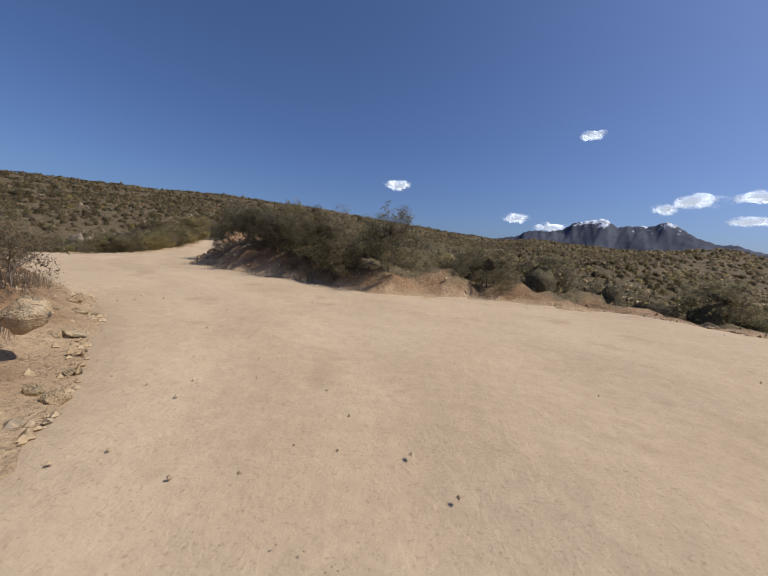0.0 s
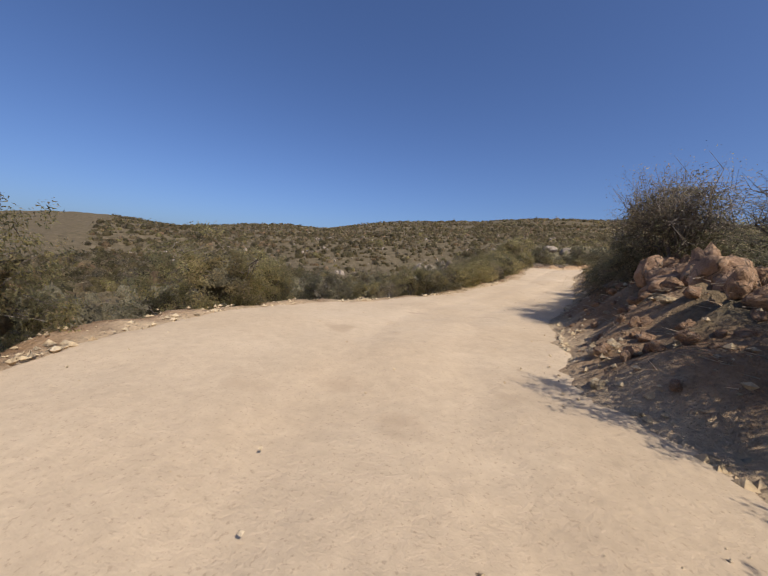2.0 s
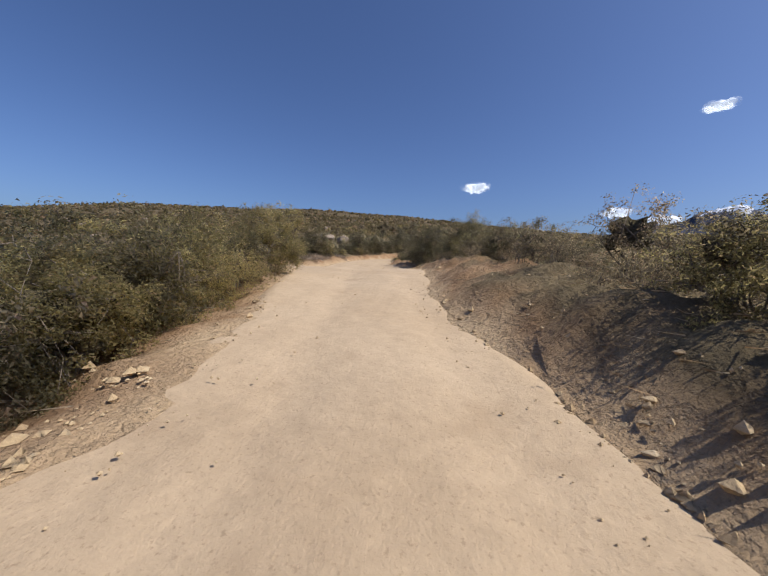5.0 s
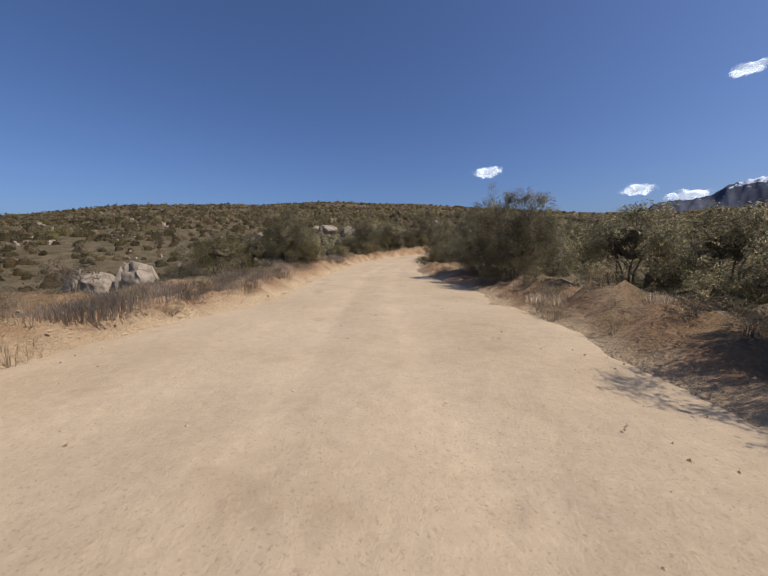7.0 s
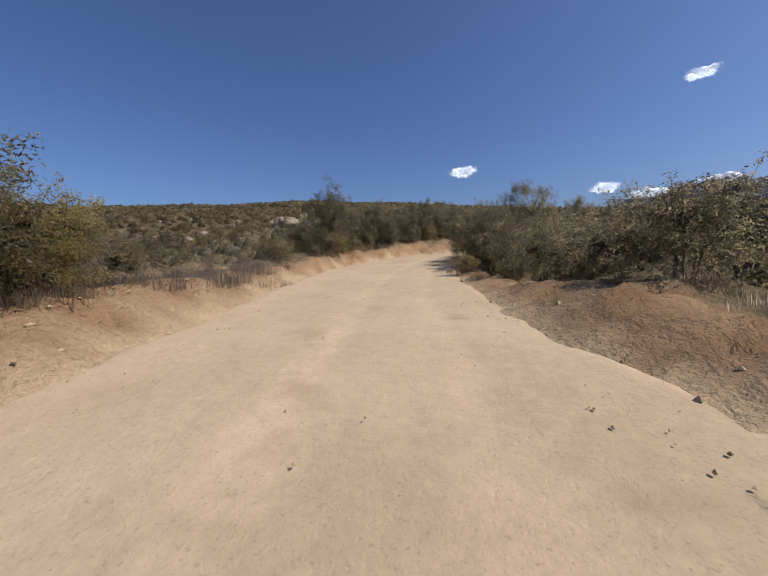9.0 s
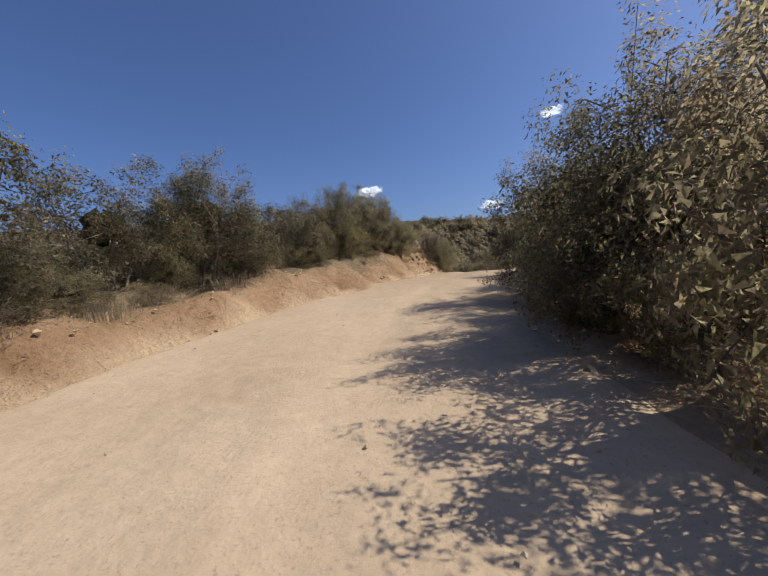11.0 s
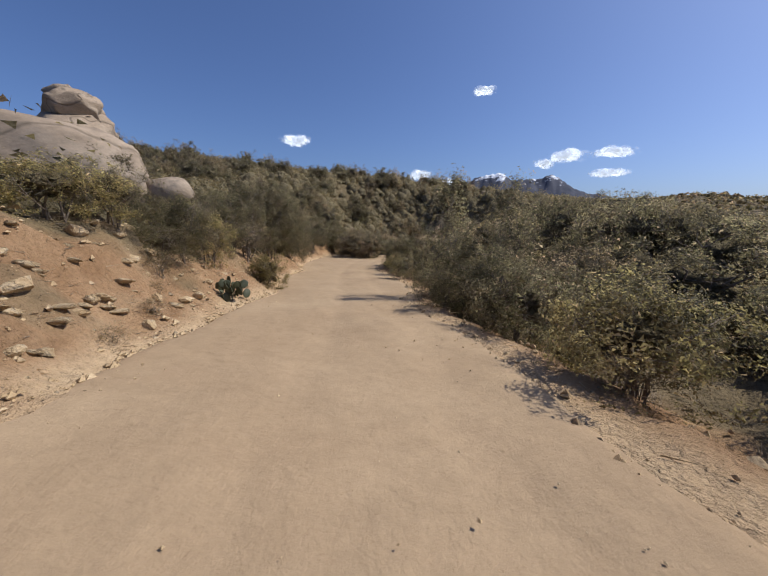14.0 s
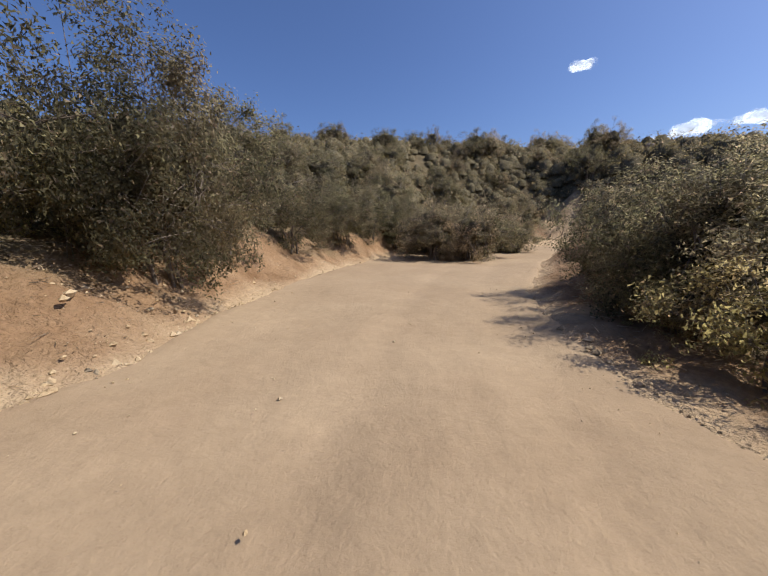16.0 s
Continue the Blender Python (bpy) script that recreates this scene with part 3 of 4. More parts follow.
for kind, s, u, h, w in (
        # first bend, left bank and below the left edge
        (SAGE[0], 4.4, 3.2, 1.0, 1.4), (OAK[0], 9.4, 4.3, 1.8, 2.2), (MIX[1], 8.2, 3.4, 1.1, 1.5), (SAGE[1], 6.6, 3.0, 0.9, 1.3), (SAGE[1], 2.6, 3.3, 0.8, 1.2), (SAGE[2], 7.6, 3.6, 1.0, 1.3),
        (MIX[0], 14.2, 5.4, 1.9, 2.2), (GOLD[0], 16.2, 5.9, 2.7, 2.4), (GOLD[1], 19.8, 5.8, 2.8, 3.2), (MIX[1], 12.4, 6.4, 2.2, 2.4), (GOLD[0], 21.2, 6.0, 2.2, 2.4), (SAGE[0], 15.2, 4.9, 1.1, 1.5), (MIX[1], 22.8, 4.9, 1.6, 2.2),
        # the cut bank on the right
        (OAK[1], 8.0, -5.0, 2.1, 2.4), (OAK[2], 10.2, -4.4, 1.9, 2.4), (OAK[3], 12.4, -3.9, 1.6, 2.2), (OAK[0], 14.6, -3.9, 1.8, 2.3), (MIX[0], 13.4, -5.4, 2.2, 2.4), (MIX[1], 9.0, -3.9, 1.1, 1.6),
        (BARE, 19.8, -5.6, 2.0, 2.4), (SAGE[1], 18.2, -5.6, 1.3, 1.6), (BARE, 22.0, -4.6, 2.6, 2.4), (MIX[1], 22.6, -4.6, 1.9, 2.3), (BARE, 23.8, -4.4, 2.9, 2.5), (OAK[3], 24.4, -5.4, 2.0, 2.3), (BARE, 25.8, -4.4, 2.8, 2.6),
        (OAK[0], 27.2, -4.8, 2.3, 2.4), (BARE, 30.4, -4.2, 2.4, 2.4), (OAK[2], 29.4, -5.0, 1.6, 2.4), (OAK[1], 31.8, -5.2, 1.5, 2.2), (MIX[1], 33.0, -4.0, 1.5, 2.0), (SAGE[1], 36.0, -3.4, 1.1, 1.5),
        (OAK[1], 7.0, -8.6, 1.6, 2.8), (OAK[2], 6.8, -12.4, 1.9, 2.9), (MIX[0], 9.0, -10.4, 1.6, 2.6), (SAGE[0], 3.2, -13.2, 1.4, 1.6), (OAK[3], 4.6, -15.5, 2.0, 2.8),
        # along the left edge
        (MIX[1], 26.6, 3.0, 1.35, 1.6), (SAGE[2], 24.6, 3.6, 0.8, 1.2), (SAGE[0], 28.4, 3.1, 1.2, 1.5), (MIX[0], 30.4, 3.1, 1.7, 2.0),
        (GOLD[0], 33.0, 3.2, 1.9, 2.0), (SAGE[1], 35.2, 3.0, 1.5, 1.7), (MIX[1], 37.6, 3.3, 1.7, 2.2), (SAGE[2], 40.2, 3.4, 1.3, 1.7), (OAK[2], 43.0, 4.0, 1.6, 2.0),
        (GOLD[1], 49.9, 4.6, 1.3, 1.5), (GOLD[0], 52.2, 5.4, 3.2, 4.3), (GOLD[1], 53.2, 6.6, 2.4, 2.4), (SAGE[0], 53.8, 6.2, 1.0, 1.4),
        # the straight, right side
        (SAGE[0], 41.0, -3.4, 1.2, 1.5), (OAK[0], 45.0, -5.0, 1.8, 2.2), (BIG[1], 51.8, -5.9, 2.7, 3.3), (MIX[0], 48.8, -4.7, 1.5, 1.9), (MIX[1], 46.6, -4.2, 1.2, 1.6), (SAGE[1], 49.8, -4.0, 0.8, 1.3), (SAGE[2], 52.6, -4.8, 0.9, 1.4), (MIX[1], 53.0, -6.0, 1.7, 2.0), (OAK[1], 54.8, -6.6, 1.9, 1.9), (OAK[2], 60.2, -7.8, 3.1, 3.4),
        (OAK[3], 57.6, -8.6, 2.6, 2.8), (TREE[0], 67.2, -5.7, 3.7, 2.9), (OAK[2], 66.6, -5.2, 1.9, 2.2), (TREE[1], 64.4, -6.4, 3.7, 3.0), (OAK[1], 63.4, -5.5, 2.2, 2.4), (OAK[0], 66.2, -8.2, 2.6, 3.0), (OAK[1], 70.5, -7.0, 2.4, 3.0),
        (OAK[3], 74.0, -5.6, 2.2, 2.8),
        # the straight, left side
        (SAGE[0], 57.8, 6.6, 0.9, 1.4), (MIX[0], 65.2, 7.2, 2.2, 3.2), (BIG[1], 70.0, 5.9, 3.3, 3.8), (GOLD[1], 71.8, 5.2, 2.0, 1.9), (OAK[2], 71.4, 6.8, 1.6, 2.6), (MIX[1], 72.0, 6.6, 1.7, 2.4), (SAGE[1], 64.2, 6.4, 0.9, 1.4),
        # brush before the second bend
        (OAK[0], 78.6, -4.4, 2.4, 2.8), (BIG[0], 83.2, -3.5, 3.6, 3.0), (OAK[2], 81.2, -3.6, 2.6, 2.6), (OAK[3], 82.3, -3.3, 1.7, 2.4), (MIX[1], 83.8, -2.9, 1.3, 1.8), (TREE[0], 85.8, 6.3, 4.1, 3.2), (MIX[0], 84.0, 5.5, 1.5, 1.9), (GOLD[1], 85.4, 5.7, 1.0, 1.3), (OAK[1], 88.4, 6.8, 2.7, 3.0), (OAK[2], 92.6, 6.3, 2.8, 3.0), (OAK[1], 84.9, -2.7, 2.9, 2.6), (BIG[1], 87.0, -2.5, 3.1, 2.9), (TREE[1], 88.2, -4.8, 4.4, 3.0), (BIG[0], 89.8, -2.7, 3.4, 3.1), (OAK[3], 88.2, -2.2, 1.8, 1.8),
        (BIG[1], 92.4, -3.3, 3.4, 3.0), (MIX[0], 94.2, -3.4, 2.6, 2.4), (BIG[0], 95.3, -3.4, 3.4, 3.2), (BIG[1], 97.4, -6.0, 3.0, 3.0), (TREE[1], 99.6, -6.2, 4.3, 2.8), (MIX[1], 99.2, -6.2, 2.2, 2.0),
        (OAK[0], 83.5, 7.0, 2.2, 2.8), (BIG[1], 90.2, 6.3, 3.4, 3.8), (OAK[1], 86.4, 7.0, 2.2, 3.0), (MIX[0], 81.0, 6.4, 1.4, 2.0), (GOLD[0], 85.0, 5.8, 0.9, 1.2),
        (BIG[0], 94.8, 5.6, 2.8, 3.2), (OAK[0], 97.6, 5.0, 2.7, 2.7), (BIG[1], 99.6, 7.0, 3.4, 3.6), (BIG[1], 105.4, 7.4, 3.7, 3.8), (BIG[0], 108.6, 7.6, 3.3, 3.4), (MIX[1], 93.0, 5.4, 1.4, 1.8), (SAGE[0], 89.4, 5.4, 0.8, 1.2),
        (MIX[0], 98.8, 3.8, 1.9, 1.9), (MIX[1], 97.2, 4.0, 1.6, 1.6), (SAGE[1], 96.0, 4.4, 1.2, 1.4), (SAGE[2], 104.4, 4.4, 1.2, 1.4),
        # second bend, left slope
        (MIX[0], 113.4, 5.6, 1.3, 2.2), (SAGE[1], 112.2, 6.2, 1.1, 1.8), (OAK[3], 115.6, 5.1, 1.1, 1.8), (SAGE[0], 114.6, 4.6, 0.7, 1.2), (MIX[0], 117.8, 5.6, 1.6, 2.0), (BARE, 119.4, 5.8, 2.0, 2.2), (OAK[1], 123.6, 5.2, 3.4, 2.8), (SAGE[2], 120.4, 4.9, 1.1, 1.5),
        (BIG[0], 127.5, 5.1, 4.9, 4.2), (OAK[3], 124.4, 6.8, 3.3, 3.0), (OAK[1], 131.4, 5.6, 2.8, 3.0), (TREE[1], 133.6, 5.8, 3.8, 3.6), (OAK[2], 136.6, 6.2, 2.6, 3.2),
        (OAK[3], 116.6, 5.1, 1.9, 2.0), (MIX[0], 118.4, 5.0, 1.9, 1.9), (OAK[0], 120.2, 5.2, 2.0, 2.0), (MIX[1], 114.4, 5.3, 1.4, 1.8),
        (MIX[0], 95.0, 4.6, 1.7, 2.0), (OAK[1], 97.0, 4.5, 1.8, 2.0), (MIX[1], 93.4, 5.0, 1.6, 1.9),
        (MIX[0], 123.4, 8.4, 2.2, 2.8), (OAK[0], 119.6, 9.0, 2.4, 3.0),
        # second bend, right edge
        (MIX[1], 104.6, -3.8, 1.3, 2.0), (OAK[1], 107.6, -3.1, 1.5, 2.4), (MIX[0], 110.4, -2.9, 1.5, 2.2), (OAK[2], 113.0, -3.0, 2.1, 2.4), (SPRIG, 117.6, -2.7, 4.9, 1.5), (SPRIG, 117.0, -4.6, 4.9, 1.4),
        (BIG[0], 115.2, -3.1, 2.7, 3.0), (BIG[1], 118.0, -3.6, 2.5, 2.7), (OAK[0], 120.6, -4.3, 1.9, 2.4), (SPRIG, 127.4, -4.1, 3.9, 1.6), (OAK[1], 123.4, -4.7, 2.1, 2.6), (MIX[1], 127.0, -3.9, 1.9, 2.4),
        (MIX[0], 129.4, -2.9, 1.5, 2.0), (OAK[2], 131.6, -3.5, 2.4, 2.8), (OAK[3], 134.6, -4.6, 2.2, 2.8), (GOLD[1], 131.0, 6.7, 2.5, 2.6), (MIX[1], 129.8, 6.6, 1.6, 1.8), (BIG[1], 131.2, -3.5, 2.6, 3.0), (OAK[0], 133.8, -3.4, 2.4, 2.6)):
    grow(kind, s, u, h, w)
for kind, s, u, h, w in ((BIG[0], 104.9, 3.0, 2.6, 2.1), (BIG[1], 106.5, 3.0, 2.6, 2.3), (BIG[1], 131.2, 5.0, 4.5, 3.8), (BIG[1], 98.8, 3.9, 2.2, 2.1), (BIG[0], 101.2, 6.4, 2.9, 3.0)):      # crowns that reach down the bank
    set_down(kind, s, u, (w / 3.4, w / 3.4, h / 3.4), 40 * s, 0.5)
set_down(GOLD[1], 52.4, 5.3, (0.95, 0.95, 0.66), 130)
set_down(GOLD[0], 120.5, 3.7, (0.58, 0.58, 0.66), 70, 0.25)
set_down(BARE, 104.2, 3.3, (0.8, 0.8, 0.75), 200, 0.3)
set_down(BARE, 121.6, 4.7, (0.7, 0.7, 0.6), 20, 0.2)


def row(kinds, s0, s1, u0, u1, step, lo, hi):
    s = s0
    while s < s1:
        size = rng.uniform(lo, hi)
        set_down(rng.choice(kinds), s, rng.uniform(u0, u1), (size * rng.uniform(0.9, 1.15), size * rng.uniform(0.9, 1.15), size * rng.uniform(0.85, 1.1)), rng.uniform(0, 360))
        s += step * rng.uniform(0.7, 1.3)


row(GOLD + MIX, 26, 43, 2.9, 3.5, 0.95, 0.56, 0.72)
row(MIX + GOLD, 25, 44, 4.4, 5.4, 1.3, 0.75, 0.95)
row(MIX + SAGE, 25, 38, -3.7, -3.0, 0.8, 0.4, 0.62)
row(MIX + SAGE, 83, 97, 5.2, 6.0, 0.9, 0.35, 0.6)
row(BACK, 10, 38, -8.5, -6.6, 2.0, 0.7, 0.9)
row(BACK + GOLD[:1], 12, 46, 7.5, 10, 1.9, 0.6, 0.85)
row(BACK + MIX, 34, 47, -6.4, -4.6, 1.5, 0.5, 0.75)
row(SAGE, 34, 47, -4.6, -3.2, 1.1, 0.3, 0.6)
row(BACK, 66, 80, 8.0, 11, 2.2, 0.5, 0.85)
row(BACK, 76, 98, -8.5, -6.0, 2.2, 0.9, 1.2)
row(BACK, 103, 136, -7.5, -5.6, 1.6, 0.7, 0.95)
row(BACK, 103, 138, -11, -8, 1.8, 0.8, 1.1)
row(BACK, 97, 104, -11, -7.5, 1.7, 0.5, 0.7)
row(BACK, 88, 126, 9, 12, 2.0, 0.8, 1.1)
row(BACK, 142, 153, -0.5, 5.5, 0.6, 0.9, 1.3)
row(BACK + OAK, 139.5, 147, 5.6, 10.5, 0.5, 0.8, 1.15)
row(BACK, 146, 152, -1.0, 3.0, 0.5, 0.9, 1.2)
row(MIX + SAGE, 104, 136, -3.4, -2.5, 1.5, 0.35, 0.6)
row(MIX + SAGE, 78, 96, -2.6, -2.0, 1.6, 0.3, 0.5)
row(SAGE, 46, 78, 5.6, 6.6, 1.5, 0.25, 0.5)
row(SAGE + MIX, 54, 67, 7.5, 10, 0.9, 0.2, 0.45)
row(SAGE + MIX, 54, 67, 10, 15, 0.7, 0.25, 0.5)
row(SAGE, 48, 76, -5.6, -4.9, 2.0, 0.25, 0.5)
row(TUFT, 23, 29, 2.7, 3.9, 0.6, 0.5, 1.2)
row(TUFT, 53, 60, 4.9, 6.4, 0.22, 0.7, 1.3)
row(TUFT, 60, 78, 4.2, 5.8, 0.16, 0.7, 1.3)
row(SAGE, 58, 78, 4.5, 5.4, 0.9, 0.25, 0.42)
row(TUFT, 44, 78, -6.4, -4.2, 0.5, 0.5, 1.2)
row(SAGE, 44, 60, -5.0, -3.9, 0.9, 0.2, 0.45)
row(TUFT, 78, 97, 4.9, 6.6, 0.35, 0.5, 1.0)
row(SAGE, 79, 97, 4.9, 6.2, 0.9, 0.25, 0.5)
row(TUFT, 0, 9, 2.6, 3.4, 0.8, 0.4, 0.8)
row(TUFT, 103, 112, -3.2, -2.4, 0.7, 0.4, 0.8)
row(SAGE, 103, 114, 3.4, 4.6, 1.2, 0.25, 0.4)
row(SAGE, 9, 14, -3.9, -3.1, 0.8, 0.25, 0.55)
row(SAGE, 23, 36, -3.9, -3.1, 0.8, 0.25, 0.55)
row(MIX, 9, 14, -4.2, -3.8, 1.6, 0.4, 0.6)
row(MIX, 23, 34, -4.2, -3.8, 1.6, 0.4, 0.6)
# taller crowns on the slope that falls away beyond the second bend
slope = random.Random(77)
for k in range(44):
    size = slope.uniform(0.95, 1.45)
    set_down(slope.choice(BACK[:2]), 99 + 0.9 * k, slope.uniform(-24, -12), (size, size * slope.uniform(0.85, 1.15), size * slope.uniform(0.9, 1.2)), slope.uniform(0, 360))
# crowns of larger oaks that stand out of the brush on the hill where the road turns away
for k in range(150):
    a, d = math.radians(rng.uniform(-42, 36)), 26 + 52 * rng.random() ** 0.8
    x, y = -19 + math.sin(a) * d, 117 + math.cos(a) * d
    s, u, _ = (float(q[0]) for q in along(np.array([x]), np.array([y])))
    if float(track(np.array([x]), np.array([y]))[0]) > 3.0 and (abs(u) > 6 or s > 151):
        size = rng.uniform(0.9, 1.6)
        set_at(rng.choice(BACK), x, y, (size * rng.uniform(0.85, 1.15), size * rng.uniform(0.85, 1.15), size * rng.uniform(0.8, 1.25)), rng.uniform(0, 360))
for ob in PATTERNS:
    for child in list(ob.children):
        bpy.data.objects.remove(child)
    bpy.data.objects.remove(ob)

# ---------------------------------------------------------------- stones


def lump(seed, subdivisions, squash, rough, facet=0.0):
    """A rounded or broken stone about 1 m across."""
    bm = bmesh.new()
    bmesh.ops.create_icosphere(bm, subdivisions=subdivisions, radius=0.5)
    off = Vector((seed * 7.3, seed * 3.1, seed * 1.7))
    r = random.Random(seed)
    planes = [(Vector((r.gauss(0, 1), r.gauss(0, 1), r.gauss(0, 1))).normalized(), r.uniform(0.30, 0.42)) for _ in range(9)]
    for v in bm.verts:
        n = v.co.normalized()
        v.co *= 1 + rough * noise.noise(n * 1.6 + off) + rough * 0.4 * noise.noise(n * 4 + off) + rough * 0.15 * noise.noise(n * 11 + off)
        for p, d in planes:
            over = v.co.dot(p) - d
            if over > 0:
                v.co -= p * over * facet
        v.co.z *= squash
    return bm


def bm_object(name, bm, material, smooth_faces=True, parent=None):
    me = bpy.data.meshes.new(name)
    bm.to_mesh(me)
    bm.free()
    me.materials.append(material)
    me.polygons.foreach_set("use_smooth", [smooth_faces] * len(me.polygons))
    ob = new(name, me)
    ob.parent = parent
    return ob


def boulder(label, seed, x, y, z, size, turn, tilt=0, squash=1.0, rough=0.25, facet=0.5, material=None):
    ob = bm_object("boulder", lump(seed, 5 if max(size) > 5 else 4 if max(size) > 2.5 else 3, squash, rough, facet), material or M_GRANITE)
    ob.matrix_world = pose(x, y, z, tilt, 0, turn)
    ob.scale = size
    return tagged(ob, label, "boulder", "granite boulders")


boulder("huge smooth pale granite boulder on the slope above the road", 3, -31.7, 114.8, 2.3, (7.8, 5.0, 5.2), 12, 0, 1.0, 0.14, 0.5)
for k, (x, y, z, w, h, t) in enumerate(((-33.0, 119.8, 4.0, 6.2, 3.2, 6), (-32.9, 119.8, 5.4, 4.8, 2.4, 12), (-33.1, 119.9, 6.4, 3.4, 1.8, -8), (-33.4, 120.0, 7.1, 2.0, 1.2, 10))):
    boulder("weathered granite slab of the outcrop behind the huge boulder", 8 + k, x, y, z, (w, w * 0.75, h), 50 + 25 * k, t, 1.0, 0.4, 1.0)
boulder("small rounded granite boulder beside the huge one", 5, -27.4, 115.3, 2.25, (2.1, 1.8, 1.5), 10, 0, 1.0, 0.15, 0.4)
# group of split boulders left of the straight
for k, (x, y, w, h, t) in enumerate(((-60.0, 71.8, 3.7, 5.6, 8), (-63.6, 71.6, 1.8, 5.8, -10), (-66.8, 71.2, 3.6, 5.2, 14), (-71.2, 71.2, 3.8, 4.6, 0), (-68.4, 69.6, 2.6, 2.6, 30), (-65.4, 69.6, 2.2, 2.4, -20))):
    boulder("tall split granite boulder among the brush", 20 + k, x, y, ground_at(x, y) + h * 0.42, (w * 1.15, w * 0.9, h * 1.1), t * 3, t, 1.0, 0.3, 0.9)
boulder("ochre rock pillar standing out of the cut bank", 31, -28.0, 100.5, 2.2, (1.5, 1.3, 3.6), 15, 6, 1.0, 0.65, 1.0, M_SANDSTONE)
boulder("crumbling ochre rock below the pillar", 32, -27.6, 99.8, 0.9, (1.8, 1.2, 2.2), 40, 0, 1.0, 0.6, 1.0, M_SANDSTONE)
boulder("pale boulder on top of the cut bank", 33, -28.2, 104.6, 2.9, (1.0, 0.9, 0.9), 40, 0, 1.0, 0.2, 0.6)
boulder("pale tan rock at the foot of the low roadside bank", 34, -3.3, 2.8, -0.8, (0.36, 0.3, 0.34), 40, 0, 1.0, 0.3, 1.0, M_SANDSTONE)
# crumbling blocks on the face of the cut, under the pillar
r = random.Random(81)
for k in range(80):
    f = (k + 0.5) / 80
    x, y = (float(q) for q in spot(r.uniform(99.4, 104.0), 2.9 + 2.6 * f))
    w = r.uniform(0.10, 0.26) + 0.22 * f * r.random()
    boulder("crumbling ochre block on the face of the cut", 80 + k % 20, x, y, ground_at(x, y) + w * 0.12, (w, w * r.uniform(0.6, 1.0), w * r.uniform(0.6, 1.0)), 50 * k, 25 * math.sin(k), 1.0, 0.65, 1.0, M_OCHRE)
for k in range(46):
    f = (k + 0.5) / 46
    x, y = (float(q) for q in spot(r.uniform(100.2, 104.2), 3.9 + 1.7 * f))
    w = r.uniform(0.26, 0.55)
    boulder("broken ochre rock in the cliff below the pillar", 200 + k % 16, x, y, ground_at(x, y) + w * 0.22, (w, w * r.uniform(0.6, 0.9), w * r.uniform(0.8, 1.3)), 50 * k, 20 * math.sin(2 * k), 1.0, 0.7, 1.0, (M_OCHRE, M_SANDSTONE)[k % 2])
x, y = (float(q) for q in spot(103.2, 5.3))
boulder("pale standing rock at the top of the cut", 107, x, y, ground_at(x, y) + 0.25, (1.0, 0.8, 1.2), 20, 8, 1.0, 0.45, 1.0, M_SANDSTONE)
# flat slabs sliding down the slope before the huge boulder
for k in range(70):
    f = (k + 0.5) / 70
    s = 107.4 + 6.4 * f
    x, y = (float(q) for q in spot(s, float(LEFT_EDGE(s)) + r.uniform(0.5, 3.6)))
    w = r.uniform(0.16, 0.42)
    boulder("flat tan slab lying on the slope", 110 + k % 12, x, y, ground_at(x, y) + w * 0.02, (w, w * r.uniform(0.45, 0.8), w * r.uniform(0.22, 0.4)), r.uniform(-40, 40), -22, 1.0, 0.4, 1.0, M_SANDSTONE)
# red crumbling rock in the face of the right-hand cut
for k in range(70):
    sv = 15.0 + 8.0 * r.random()
    f = r.random()
    x, y = (float(q) for q in spot(sv, -(float(RIGHT_EDGE(sv)) + 0.1 + 1.5 * f)))
    w = r.uniform(0.08, 0.20) + 0.16 * f * r.random()
    boulder("reddish crumbling rock in the face of the cut", 130 + k % 10, x, y, ground_at(x, y) + w * 0.12, (w, w * 0.8, w * 0.9), 41 * k, 12 * math.sin(k), 1.0, 0.5, 1.0, M_REDROCK)
# red earth cliff standing over the rubble of that cut
for k in range(26):
    f = (k + 0.5) / 26
    sv = 17.0 + 5.0 * f
    x, y = (float(q) for q in spot(sv, -(float(RIGHT_EDGE(sv)) + 1.3 + 1.2 * r.random())))
    w = r.uniform(0.35, 0.75)
    boulder("red earth block in the face of the cut", 300 + k % 13, x, y, ground_at(x, y) + w * 0.3, (w, w * 0.8, w * r.uniform(0.8, 1.3)), 47 * k, 10 * math.sin(k), 1.0, 0.55, 0.9, M_REDROCK)
# scattered boulders on the hillside
for k, (x, y, w) in enumerate(((-52, 103, 3.6), (-47, 101, 3.0), (-60, 112, 3.0), (-72, 106, 2.4), (-58, 62, 2.2), (-64, 58, 2.0), (-70, 66, 1.8), (-52, 52, 2.0),
                               (-78, 92, 2.4), (-80, 118, 2.6), (-56, 78, 1.6), (-48, 70, 1.5), (-62, 86, 1.8), (-44, 84, 1.4), (-24, 150, 2.0), (-14, 152, 1.8), (-68, 76, 1.6))):
    boulder("pale granite boulder showing through the hillside brush", 40 + k, x, y, ground_at(x, y) + w * 0.22, (w, w * 0.8, w * 0.8), 37 * k, 0, 1.0, 0.3, 0.8)

STONES = []
for k in range(5):
    ob = bm_object("stone", lump(60 + k, 2, 0.6, 0.5, 1.0), M_SANDSTONE, False)
    STONES.append(tagged(ob, "angular tan stone lying on the bare bank", "stone", "loose stones"))


